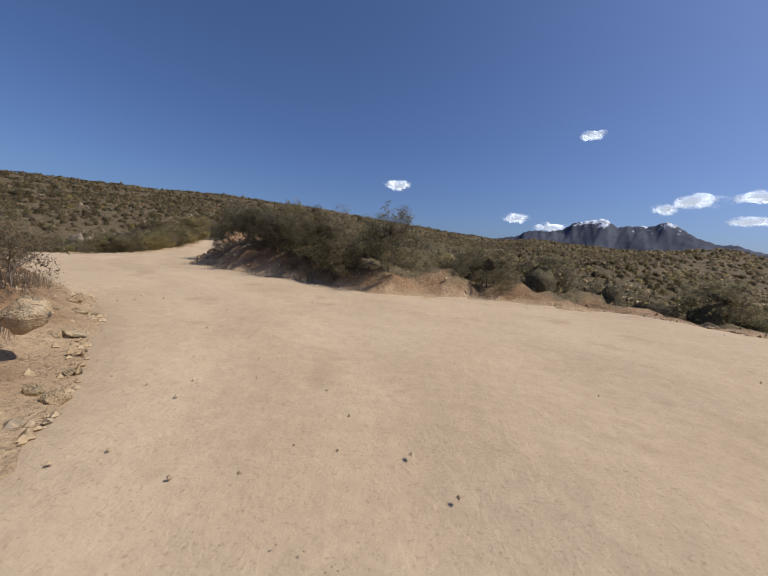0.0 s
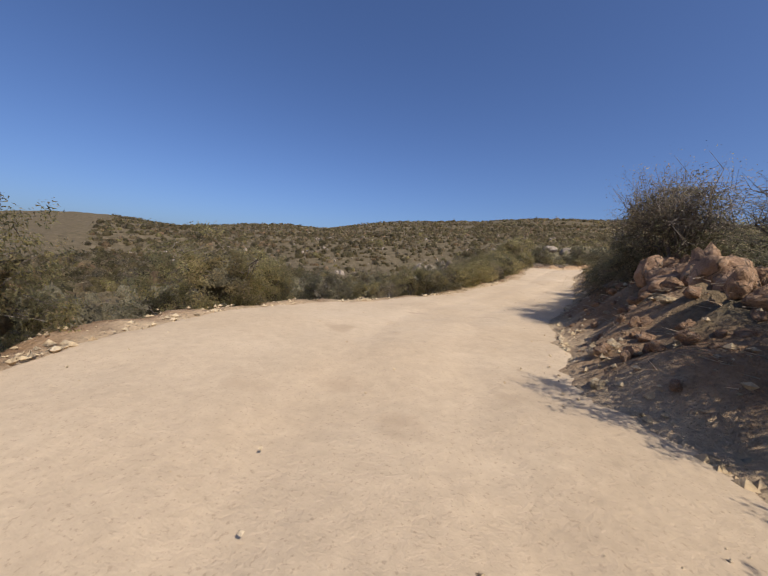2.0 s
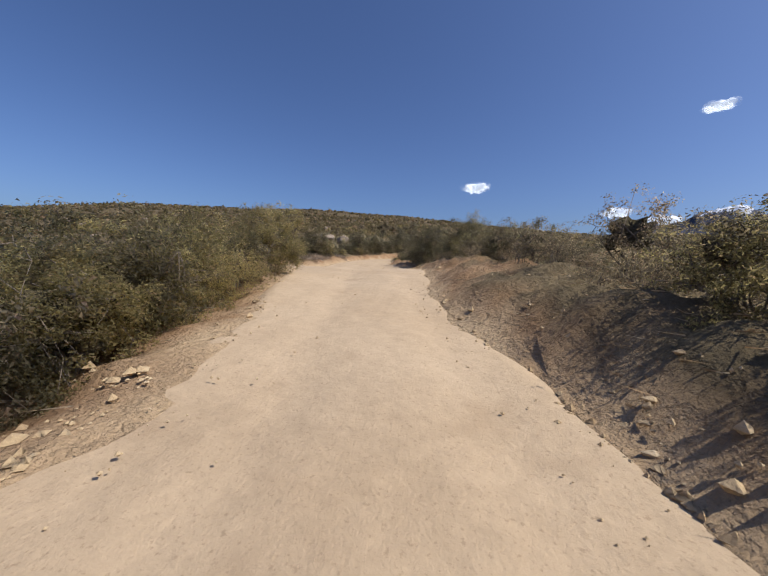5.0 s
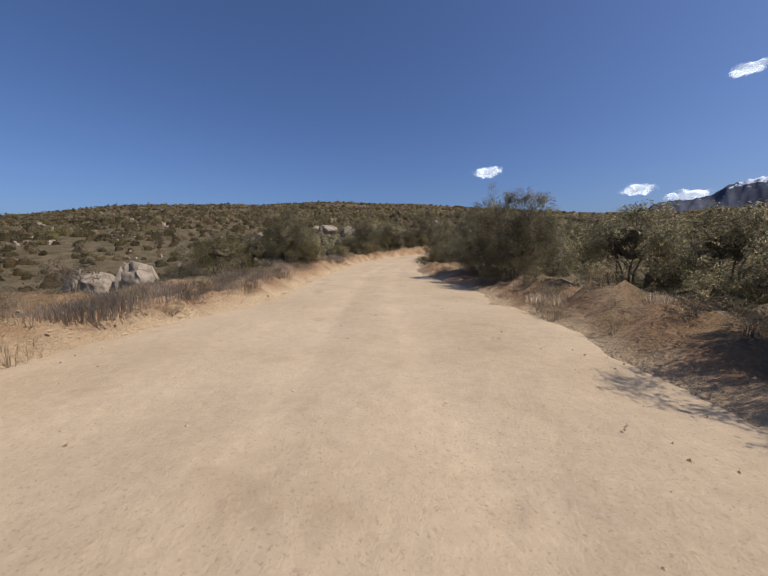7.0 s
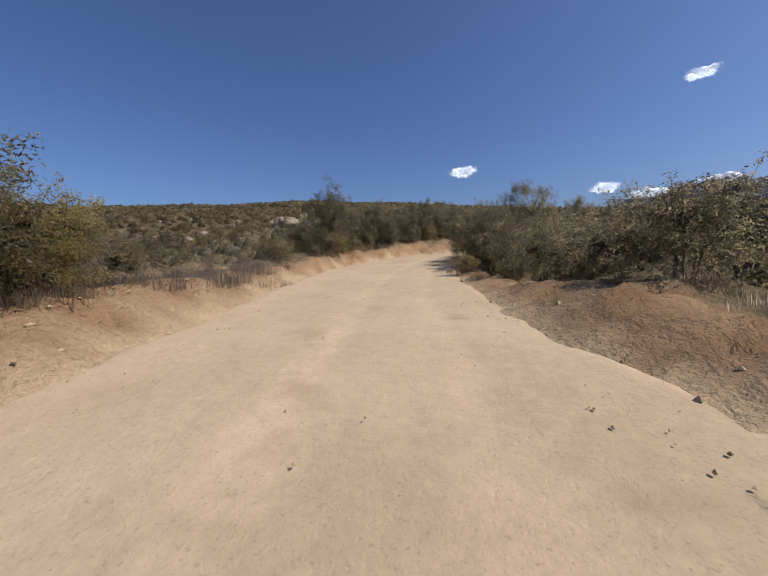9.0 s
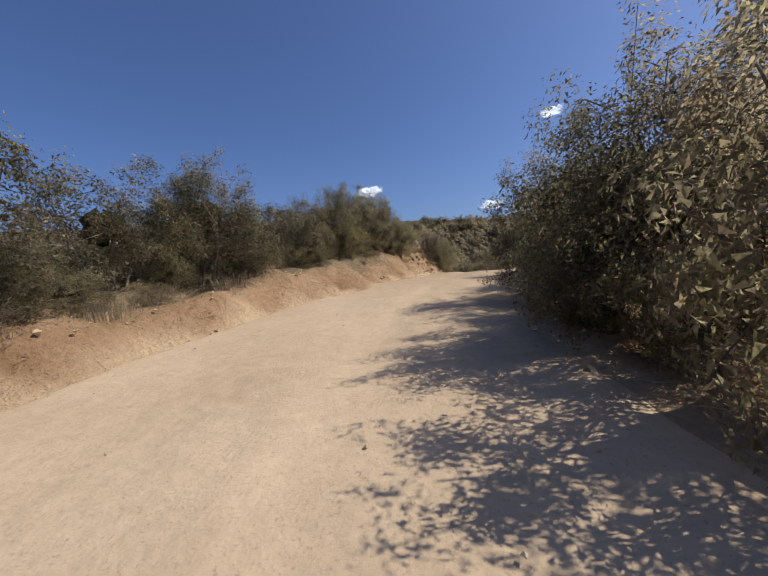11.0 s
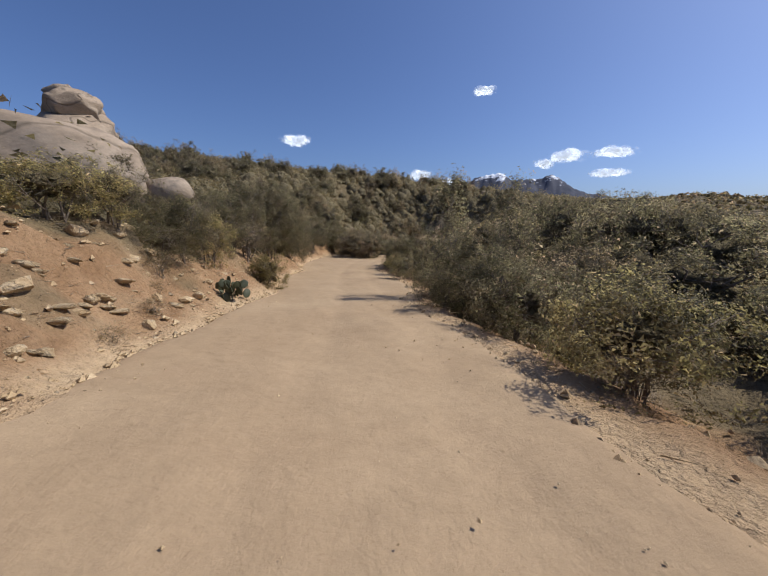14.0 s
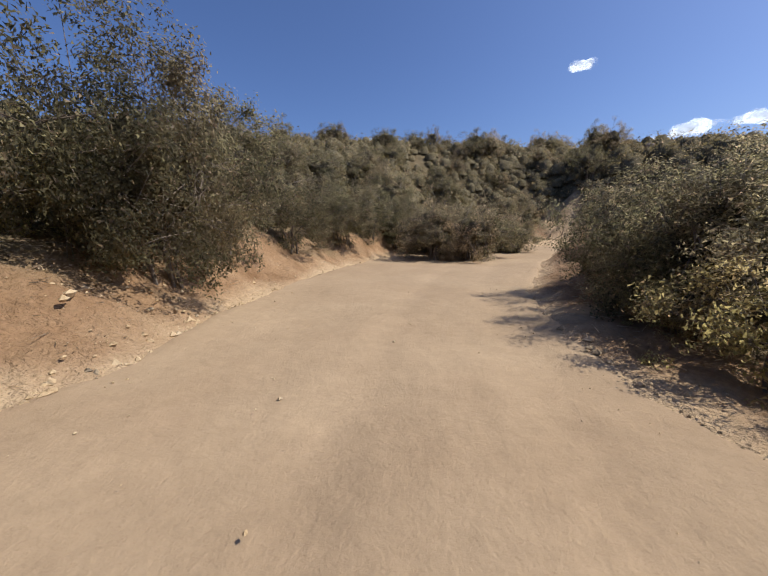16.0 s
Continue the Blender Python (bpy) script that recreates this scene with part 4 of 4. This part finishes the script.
def scatter(count, s0, s1, v0, v1, side, lo, hi):
    for k in range(count):
        s = rng.uniform(s0, s1)
        edge = float(LEFT_EDGE(s)) if side > 0 else float(RIGHT_EDGE(s))
        x, y = spot(s, side * (edge + rng.uniform(v0, v1)))
        size = lo + (hi - lo) * rng.random() ** 2.5
        ob = copy_thing(rng.choice(STONES), pose(float(x), float(y), ground_at(float(x), float(y)) + size * 0.1, rng.uniform(-20, 20), rng.uniform(-20, 20), rng.uniform(0, 360)))
        ob.scale = (size * rng.uniform(0.7, 1.3), size * rng.uniform(0.7, 1.1), size)


scatter(60, 1.5, 9, 0.0, 1.3, 1, 0.07, 0.32)
scatter(110, 107, 117, 0.3, 4.4, 1, 0.10, 0.48)
scatter(55, 97, 108, 0.0, 2.2, 1, 0.06, 0.32)
scatter(30, 9, 34, -0.1, 1.2, -1, 0.06, 0.28)
scatter(25, 112, 124, -0.2, 2.0, 1, 0.05, 0.25)
scatter(25, 80, 97, 0.0, 1.6, 1, 0.05, 0.22)
scatter(20, 96, 104, -0.4, 1.2, -1, 0.05, 0.22)
scatter(20, 48, 76, 0.0, 0.8, 1, 0.05, 0.16)
for ob in STONES:
    bpy.data.objects.remove(ob)


def build_gravel():
    """Loose pebbles on the road, too many to count."""
    rs = np.random.RandomState(9)
    n = 5200
    s = rs.uniform(-2, 140, n)
    w = rs.uniform(0, 1, n)
    edge = rs.uniform(0, 1, n) < 0.6
    w = np.where(edge, np.where(rs.uniform(0, 1, n) < 0.5, w * 0.18, 1 - w * 0.18), w)
    u = -RIGHT_EDGE(s) + w * (LEFT_EDGE(s) + RIGHT_EDGE(s))
    x, y = spot(s, u)
    z = np.interp(s, FINE_S, FINE[:, 2]) - EYE_UP
    r = 0.006 + 0.018 * rs.uniform(0, 1, n) ** 4
    c = np.stack([x, y, z + r * 0.2], 1)
    o = np.array(((1, 0, 0), (0, 1, 0), (-1, 0, 0), (0, -1, 0), (0, 0, 0.8), (0, 0, -0.8)))
    v = c[:, None, :] + r[:, None, None] * o[None] * rs.uniform(0.6, 1.3, (n, 6, 1))
    tri = np.array(((0, 1, 4), (1, 2, 4), (2, 3, 4), (3, 0, 4), (1, 0, 5), (2, 1, 5), (3, 2, 5), (0, 3, 5)))
    f = (np.arange(n) * 6)[:, None, None] + tri[None]
    ob = mesh_object("gravel", v.reshape(-1, 3).tolist(), f.reshape(-1, 3).tolist(), M_SANDSTONE, False)
    return tagged(ob, "loose tan pebbles scattered over the dirt road", "gravel", kind="stuff")


build_gravel()


def build_rubble():
    """Small stones and clods on the banks, too many to count."""
    rs = np.random.RandomState(19)
    n = 15000
    s = np.concatenate([rs.uniform(0, 140, n // 3), rs.uniform(94, 132, n // 3), rs.uniform(0, 36, n // 3)])
    side = np.where(rs.uniform(0, 1, n) < np.where(s < 40, 0.45, 0.75), 1.0, -1.0)
    v = rs.uniform(-0.3, 1, n) ** 2 * 3.2 - 0.1
    u = side * (np.where(side > 0, LEFT_EDGE(s), RIGHT_EDGE(s)) + v)
    x, y = spot(s, u)
    z, _ = land(x, y)
    r = 0.012 + 0.055 * rs.uniform(0, 1, n) ** 4
    o = np.array(((1, 0, 0), (0, 1, 0), (-1, 0, 0), (0, -1, 0), (0, 0, 0.8), (0, 0, -0.8)))
    vv = np.stack([x, y, z + r * 0.25], 1)[:, None, :] + r[:, None, None] * o[None] * rs.uniform(0.5, 1.4, (n, 6, 1))
    tri = np.array(((0, 1, 4), (1, 2, 4), (2, 3, 4), (3, 0, 4), (1, 0, 5), (2, 1, 5), (3, 2, 5), (0, 3, 5)))
    f = (np.arange(n) * 6)[:, None, None] + tri[None]
    ob = mesh_object("rubble", vv.reshape(-1, 3).tolist(), f.reshape(-1, 3).tolist(), M_SANDSTONE, False)
    tagged(ob, "small tan stones and clods on the road banks", "rubble", kind="stuff")
    # dead twigs and stalks
    n = 9000
    s = np.concatenate([rs.uniform(0, 140, n // 3), rs.uniform(7, 38, n // 6), rs.uniform(80, 134, n // 2)])
    side = np.where(rs.uniform(0, 1, n) < np.where(s < 40, 0.2, 0.7), 1.0, -1.0)
    u = side * (np.where(side > 0, LEFT_EDGE(s), RIGHT_EDGE(s)) + rs.uniform(0.2, 3.0, n))
    x, y = spot(s, u)
    z, _ = land(x, y)
    a = rs.uniform(0, 6.28, n)
    l = rs.uniform(0.05, 0.28, n)
    d = np.stack([np.cos(a) * l, np.sin(a) * l, rs.uniform(0, 0.25, n) * l], 1)
    w = np.stack([-np.sin(a), np.cos(a), 0 * a], 1) * 0.004
    p = np.stack([x, y, z + 0.015], 1)
    up = np.array((0, 0, 0.012))
    vv = np.stack([p - w, p + w, p + up, p + d], 1).reshape(-1, 3)
    f = (np.arange(n) * 4)[:, None, None] + np.array(((0, 1, 3), (1, 2, 3), (2, 0, 3)))[None]
    ob = mesh_object("twig_litter", vv.tolist(), f.reshape(-1, 3).tolist(), M_DRY, False)
    tagged(ob, "dry grey twigs and stalks littering the banks", "twig litter", kind="stuff")


build_rubble()


def build_hill_rocks():
    """Small pale rocks that show between the brush of the hillsides, too many to count."""
    rs = np.random.RandomState(23)
    n = 1500
    x, y = rs.uniform(-170, 20, n), rs.uniform(10, 190, n)
    z, v = land(x, y)
    keep = (v > 14) & (v < 130) & (wave(x, y, 30, 24) + 0.6 * rs.uniform(-1, 1, n) > 0.25)
    x, y, z = x[keep], y[keep], z[keep]
    n = len(x)
    r = 0.22 + 0.75 * rs.uniform(0, 1, n) ** 3
    ring, w = np.repeat((0, 1, 2), 7), np.tile(np.arange(7) * 2 * np.pi / 7, 3)
    o = np.stack([np.cos(w) * np.array((1.0, 0.85, 0.4))[ring], np.sin(w) * np.array((0.8, 0.7, 0.35))[ring], np.array((-0.5, 0.45, 0.85))[ring]], 1)
    vv = np.stack([x, y, z + 0.25 * r], 1)[:, None, :] + r[:, None, None] * o[None] * rs.uniform(0.75, 1.25, (n, 21, 1))
    quad = np.array([(i * 7 + j, i * 7 + (j + 1) % 7, i * 7 + 7 + (j + 1) % 7, i * 7 + 7 + j) for i in (0, 1) for j in range(7)])
    first = 21 * np.arange(n)
    f = (first[:, None, None] + quad[None]).reshape(-1, 4).tolist() + (first[:, None] + np.arange(14, 21)[None]).tolist()
    ob = mesh_object("hillside_rocks", vv.reshape(-1, 3).tolist(), f, M_GRANITE, False)
    tagged(ob, "small pale granite rocks showing between the hillside brush", "rocks", kind="stuff")


build_hill_rocks()

# ---------------------------------------------------------------- prickly pear


def cactus(s, u):
    x, y = (float(q) for q in spot(s, u))
    thing = tagged(new("prickly_pear"), "dark green prickly pear cactus at the foot of the bank", "cactus")
    thing.location = (x, y, ground_at(x, y))
    m = Mat("cactus_skin", 0.55, spec=0.4)
    m.color(m.ramp(m.noise(6, 4), (0.3, (0.028, 0.036, 0.018)), (0.7, (0.065, 0.072, 0.036))))
    m.bump(m.noise(40, 2), 0.4, 0.02)
    r = random.Random(4)
    for k in range(42):
        bm = bmesh.new()
        bmesh.ops.create_uvsphere(bm, u_segments=12, v_segments=8, radius=0.5)
        for v in bm.verts:
            v.co.x *= 0.75 + 0.25 * (v.co.z + 0.5)
            v.co.y *= 0.14
            v.co.z += 0.5
        ob = bm_object("pad", bm, m.m, True, thing)
        size = r.uniform(0.16, 0.25)
        level = k % 3
        ob.matrix_local = pose(r.uniform(-0.38, 0.38), r.uniform(-0.32, 0.32), level * 0.17 - 0.03, r.uniform(-25, 25), r.uniform(-35, 35), r.uniform(0, 180))
        ob.scale = (size, size, size * 1.15)
    return thing


cactus(116.5, 3.8)


def build_chaparral():
    """The brush of the hillsides, too many to count."""
    rs = np.random.RandomState(3)
    xs, ys = [], []
    for n, x0, x1, y0, y1 in ((11000, -75, 35, -6, 172), (11000, -190, 150, -20, 300), (6000, -90, 40, 104, 200)):
        xs.append(rs.uniform(x0, x1, n))
        ys.append(rs.uniform(y0, y1, n))
    r, a = np.sqrt(rs.uniform(120 ** 2, 450 ** 2, 15000)), np.radians(rs.uniform(-66, 114, 15000))      # the long slope up to the ridge
    xs.append(-18 - np.sin(a) * r)
    ys.append(50 + np.cos(a) * r)
    x, y = np.concatenate(xs), np.concatenate(ys)
    z, v = land(x, y)
    s, u, zr = along(x, y)
    clear = np.where((u > 0) & (s > 9) & (s < 25), 7.0, np.where(((s > 44) & (s < 80)) | ((u > 0) & (s > 12) & (s < 45)), 5.0, 4.2))
    hollow = (u > 0) & (s > 54) & (s < 67) & (u < 24)
    behind = (y < -1) | ((x > 4) & (y < 0.8 * x - 4))       # never in sight from the road
    keep = ~behind & ~hollow & (track(x, y) > 2.6) & (v > clear) & (rs.uniform(0, 1, len(x)) < np.where(v > 18, 0.80, 0.86) + 0.3 * wave(x, y, 14, 21))
    x, y, z, v = x[keep], y[keep], z[keep], v[keep]
    m = len(x)
    size = rs.uniform(0.7, 1.35, m) * np.where(rs.uniform(0, 1, m) < 0.25, 1.35, 1.0) * np.where(v > 70, 1.35, 1.0) * np.where((y > 105) & (v < 70), 1.3, 1.0) * np.where(v > 160, 1.25, 1.0)
    tall = rs.uniform(0.62, 1.08, m)
    which = np.digitize(rs.uniform(0, 1, m) + 0.25 * wave(x, y, 40, 22), (0.62, 0.90))
    for k, mat in enumerate((M_BRUSH, M_SAGE, M_YELLOW)):
        idx = np.where(which == k)[0]
        per = np.select([v[idx] < 16, v[idx] < 35, v[idx] < 60, v[idx] < 130], [150, 104, 66, 24], 6)
        rep = np.repeat(idx, per)
        leafsize = np.repeat(np.select([v[idx] < 16, v[idx] < 35, v[idx] < 60, v[idx] < 130], [0.048, 0.060, 0.082, 0.145], 0.25), per)
        d = rs.normal(0, 1, (len(rep), 3))
        d /= np.linalg.norm(d, axis=1)[:, None]
        d[:, 2] = np.abs(d[:, 2])
        rad = size[rep] * rs.uniform(0.50, 1.10, len(rep))
        c = np.stack([x[rep] + d[:, 0] * rad, y[rep] + d[:, 1] * rad, z[rep] + d[:, 2] * rad * 1.15 * tall[rep] - 0.1], 1)
        a1 = np.cross(d, rs.normal(0, 1, d.shape)) + 0.5 * rs.normal(0, 1, d.shape)
        a1 /= np.linalg.norm(a1, axis=1)[:, None]
        b1 = np.cross(a1, d + 0.6 * rs.normal(0, 1, d.shape))
        b1 /= np.linalg.norm(b1, axis=1)[:, None]
        l = (leafsize * size[rep] * rs.uniform(0.6, 1.4, len(rep)))[:, None]
        vv = np.stack([c - a1 * l * 0.8 + b1 * l * 0.6, c - a1 * l * 0.6 - b1 * l * 0.7, c + a1 * l], 1).reshape(-1, 3)
        ff = np.arange(len(vv)).reshape(-1, 3)
        near = idx
        ring, w = np.repeat((0, 1, 2), 6), np.tile(np.arange(6) * np.pi / 3, 3)
        out, up = np.array((0.66, 0.56, 0.24))[ring], np.array((-0.1, 0.40, 0.72))[ring]
        hv = np.stack([np.cos(w) * out, np.sin(w) * out, up], 1)[None] * (size[near][:, None, None] * rs.uniform(0.62, 1.12, (len(near), 18, 1)))
        hv[:, :, 2] *= tall[near][:, None]
        hv = hv + np.stack([x[near], y[near], z[near]], 1)[:, None, :]
        hf = [(i * 6 + j, i * 6 + (j + 1) % 6, i * 6 + 6 + (j + 1) % 6, i * 6 + 6 + j) for i in (0, 1) for j in range(6)]
        first = len(vv) + 18 * np.arange(len(near))
        faces = ff.tolist() + (first[:, None, None] + np.array(hf)[None]).reshape(-1, 4).tolist() + (first[:, None] + np.arange(12, 18)[None]).tolist()
        vv = np.concatenate([vv, hv.reshape(-1, 3)])
        ob = mesh_object(("oak_chaparral", "sage_chaparral", "yellow_chaparral")[k], vv.tolist(), faces, mat, False)
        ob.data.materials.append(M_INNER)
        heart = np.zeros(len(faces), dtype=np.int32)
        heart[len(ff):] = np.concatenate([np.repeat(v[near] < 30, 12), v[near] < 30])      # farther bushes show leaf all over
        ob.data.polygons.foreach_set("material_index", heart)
        ob.data.polygons.foreach_set("use_smooth", np.arange(len(faces)) >= len(ff))
        tagged(ob, ("olive-green oak brush covering the hillsides", "grey sage brush covering the hillsides", "yellow-green brush scattered over the hillsides")[k],
               "chaparral", kind="stuff")


build_chaparral()

# ---------------------------------------------------------------- the distance


def bearing(az, el, dist):
    a, e = radians(az), radians(el)
    return Vector((-math.sin(a) * math.cos(e), math.cos(a) * math.cos(e), math.sin(e))) * dist + Vector((-15, 50, 0))


def build_mountain():
    m = Mat("haze_tinted_mountain_rock", 0.95, spec=0.05)
    n = m.noise(0.006, 9, 0.68)
    # the haze of the distance is put into the rock's blue-grey
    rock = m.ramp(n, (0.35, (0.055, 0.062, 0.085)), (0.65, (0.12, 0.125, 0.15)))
    z = m.node("ShaderNodeSeparateXYZ")
    m.link(m.place(), z.inputs[0])
    up = m.node("ShaderNodeMapRange")
    m.link(z.outputs[2], up.inputs[0])
    up.inputs[1].default_value, up.inputs[2].default_value = 200, 330
    up.inputs[3].default_value, up.inputs[4].default_value = -0.18, 0.10
    add = m.node("ShaderNodeMath")
    add.operation = "ADD"
    m.link(m.noise(0.016, 8, 0.75), add.inputs[0])
    m.link(up.outputs[0], add.inputs[1])
    snow = m.ramp(add.outputs[0], (0.53, g3(0)), (0.57, g3(1)))
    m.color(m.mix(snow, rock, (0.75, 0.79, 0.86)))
    az = np.linspace(8, -75, 420)
    t = np.linspace(0, 1, 40)
    A, T = np.meshgrid(az, t, indexing="ij")
    crest = table("-75:0.8 -60:1.8 -52:2.9 -47:3.7 -43:5.0 -40:6.4 -38:6.8 -36:6.95 -33.6:6.6 -32.6:7.1 -31.5:7.7 -30.6:7.5 -29:6.9 -27:6.5 -24:5.8 -21:5.0 -15:3.8 -5:2.8 8:2")
    ridge = np.tan(np.radians(crest(A))) * 2520 / 1.18 + 30
    r = np.random.RandomState(2)
    jag = np.zeros_like(A)
    for k in range(9):
        f = 1.6 ** k * 0.35
        jag += np.sin(A * f * 2 + r.uniform(0, 6) + T * 9 * r.uniform(-1, 1)) * np.cos(T * 5 * 1.35 ** k + r.uniform(0, 6)) / 1.33 ** k
    shape = np.clip(1 - np.abs(T - 0.6) / 0.6, 0, 1) ** 0.9
    H = ridge * (1 + 0.018 * jag) * shape + 5 * jag * shape - 30
    D = 2100 + 700 * T
    X, Y = -np.sin(np.radians(A)) * D - 15, np.cos(np.radians(A)) * D + 50
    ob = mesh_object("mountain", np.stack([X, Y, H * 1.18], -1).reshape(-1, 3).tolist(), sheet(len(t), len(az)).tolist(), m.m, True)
    return tagged(ob, "distant dark blue-grey mountain with patches of snow on its summits", "mountain", kind="structure")


build_mountain()


def cloud(az, el, wide, tall, seed, puffs):
    """A small heap of vapour: rounded puffs that thin out towards their rim."""
    r = random.Random(seed)
    bm = bmesh.new()
    for k in range(puffs):
        q = (k + 0.5) / puffs * 2 - 1
        size = tall * r.uniform(0.8, 1.3) * (1 - 0.55 * q * q)
        at = Vector((q * wide * 0.5 + r.uniform(-0.05, 0.05) * wide, r.uniform(-0.3, 0.3) * tall, size * 0.25 + r.uniform(-0.12, 0.12) * tall))
        start = len(bm.verts)
        bmesh.ops.create_icosphere(bm, subdivisions=3, radius=size * 0.62, matrix=Matrix.Translation(at))
        bm.verts.ensure_lookup_table()
        for v in bm.verts[start:]:
            v.co += (v.co - at) * 0.35 * noise.noise(v.co * (2.2 / tall) + Vector((seed * 5, 0, 0)))
            v.co.x += (v.co.x - at.x) * 0.5
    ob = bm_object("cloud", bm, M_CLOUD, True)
    p = bearing(az, el, 4200)
    ob.matrix_world = pose(p.x, p.y, p.z, 0, 0, az)
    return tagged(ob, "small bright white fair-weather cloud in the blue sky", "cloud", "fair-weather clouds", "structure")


def cloud_material():
    m = Mat("cloud_white", 1.0, spec=0.0)
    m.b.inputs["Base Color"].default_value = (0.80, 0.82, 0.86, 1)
    m.b.inputs["Emission Color"].default_value = (0.80, 0.88, 1.0, 1)       # added glow in place of sunlight scattered inside it
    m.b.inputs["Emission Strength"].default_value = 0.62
    box = m.node("ShaderNodeTexCoord").outputs["Generated"]
    mid = m.node("ShaderNodeMapping")
    mid.inputs["Location"].default_value, mid.inputs["Scale"].default_value = (-1.0, 0, -0.9), (2, 0, 2)
    m.link(box, mid.inputs[0])
    far = m.node("ShaderNodeVectorMath")
    far.operation = "LENGTH"
    m.link(mid.outputs[0], far.inputs[0])
    add = m.node("ShaderNodeMath")
    add.operation = "ADD"
    m.link(far.outputs["Value"], add.inputs[0])
    rag = m.node("ShaderNodeMath")
    rag.operation = "MULTIPLY"
    rag.inputs[1].default_value = 2.4
    m.link(m.noise(0.011, 7, 0.7), rag.inputs[0])
    m.link(rag.outputs[0], add.inputs[1])
    tr = m.node("ShaderNodeBsdfTransparent")
    mx = m.node("ShaderNodeMixShader")
    thin = m.node("ShaderNodeMapRange")
    thin.interpolation_type = "SMOOTHSTEP"
    thin.inputs[1].default_value, thin.inputs[2].default_value, thin.inputs[3].default_value = 1.30, 2.05, 0.05
    m.link(add.outputs[0], thin.inputs[0])
    m.link(thin.outputs[0], mx.inputs[0])
    m.link(m.b.outputs[0], mx.inputs[1])
    m.link(tr.outputs[0], mx.inputs[2])
    m.link(mx.outputs[0], m.t.nodes["Material Output"].inputs[0])
    return m.m


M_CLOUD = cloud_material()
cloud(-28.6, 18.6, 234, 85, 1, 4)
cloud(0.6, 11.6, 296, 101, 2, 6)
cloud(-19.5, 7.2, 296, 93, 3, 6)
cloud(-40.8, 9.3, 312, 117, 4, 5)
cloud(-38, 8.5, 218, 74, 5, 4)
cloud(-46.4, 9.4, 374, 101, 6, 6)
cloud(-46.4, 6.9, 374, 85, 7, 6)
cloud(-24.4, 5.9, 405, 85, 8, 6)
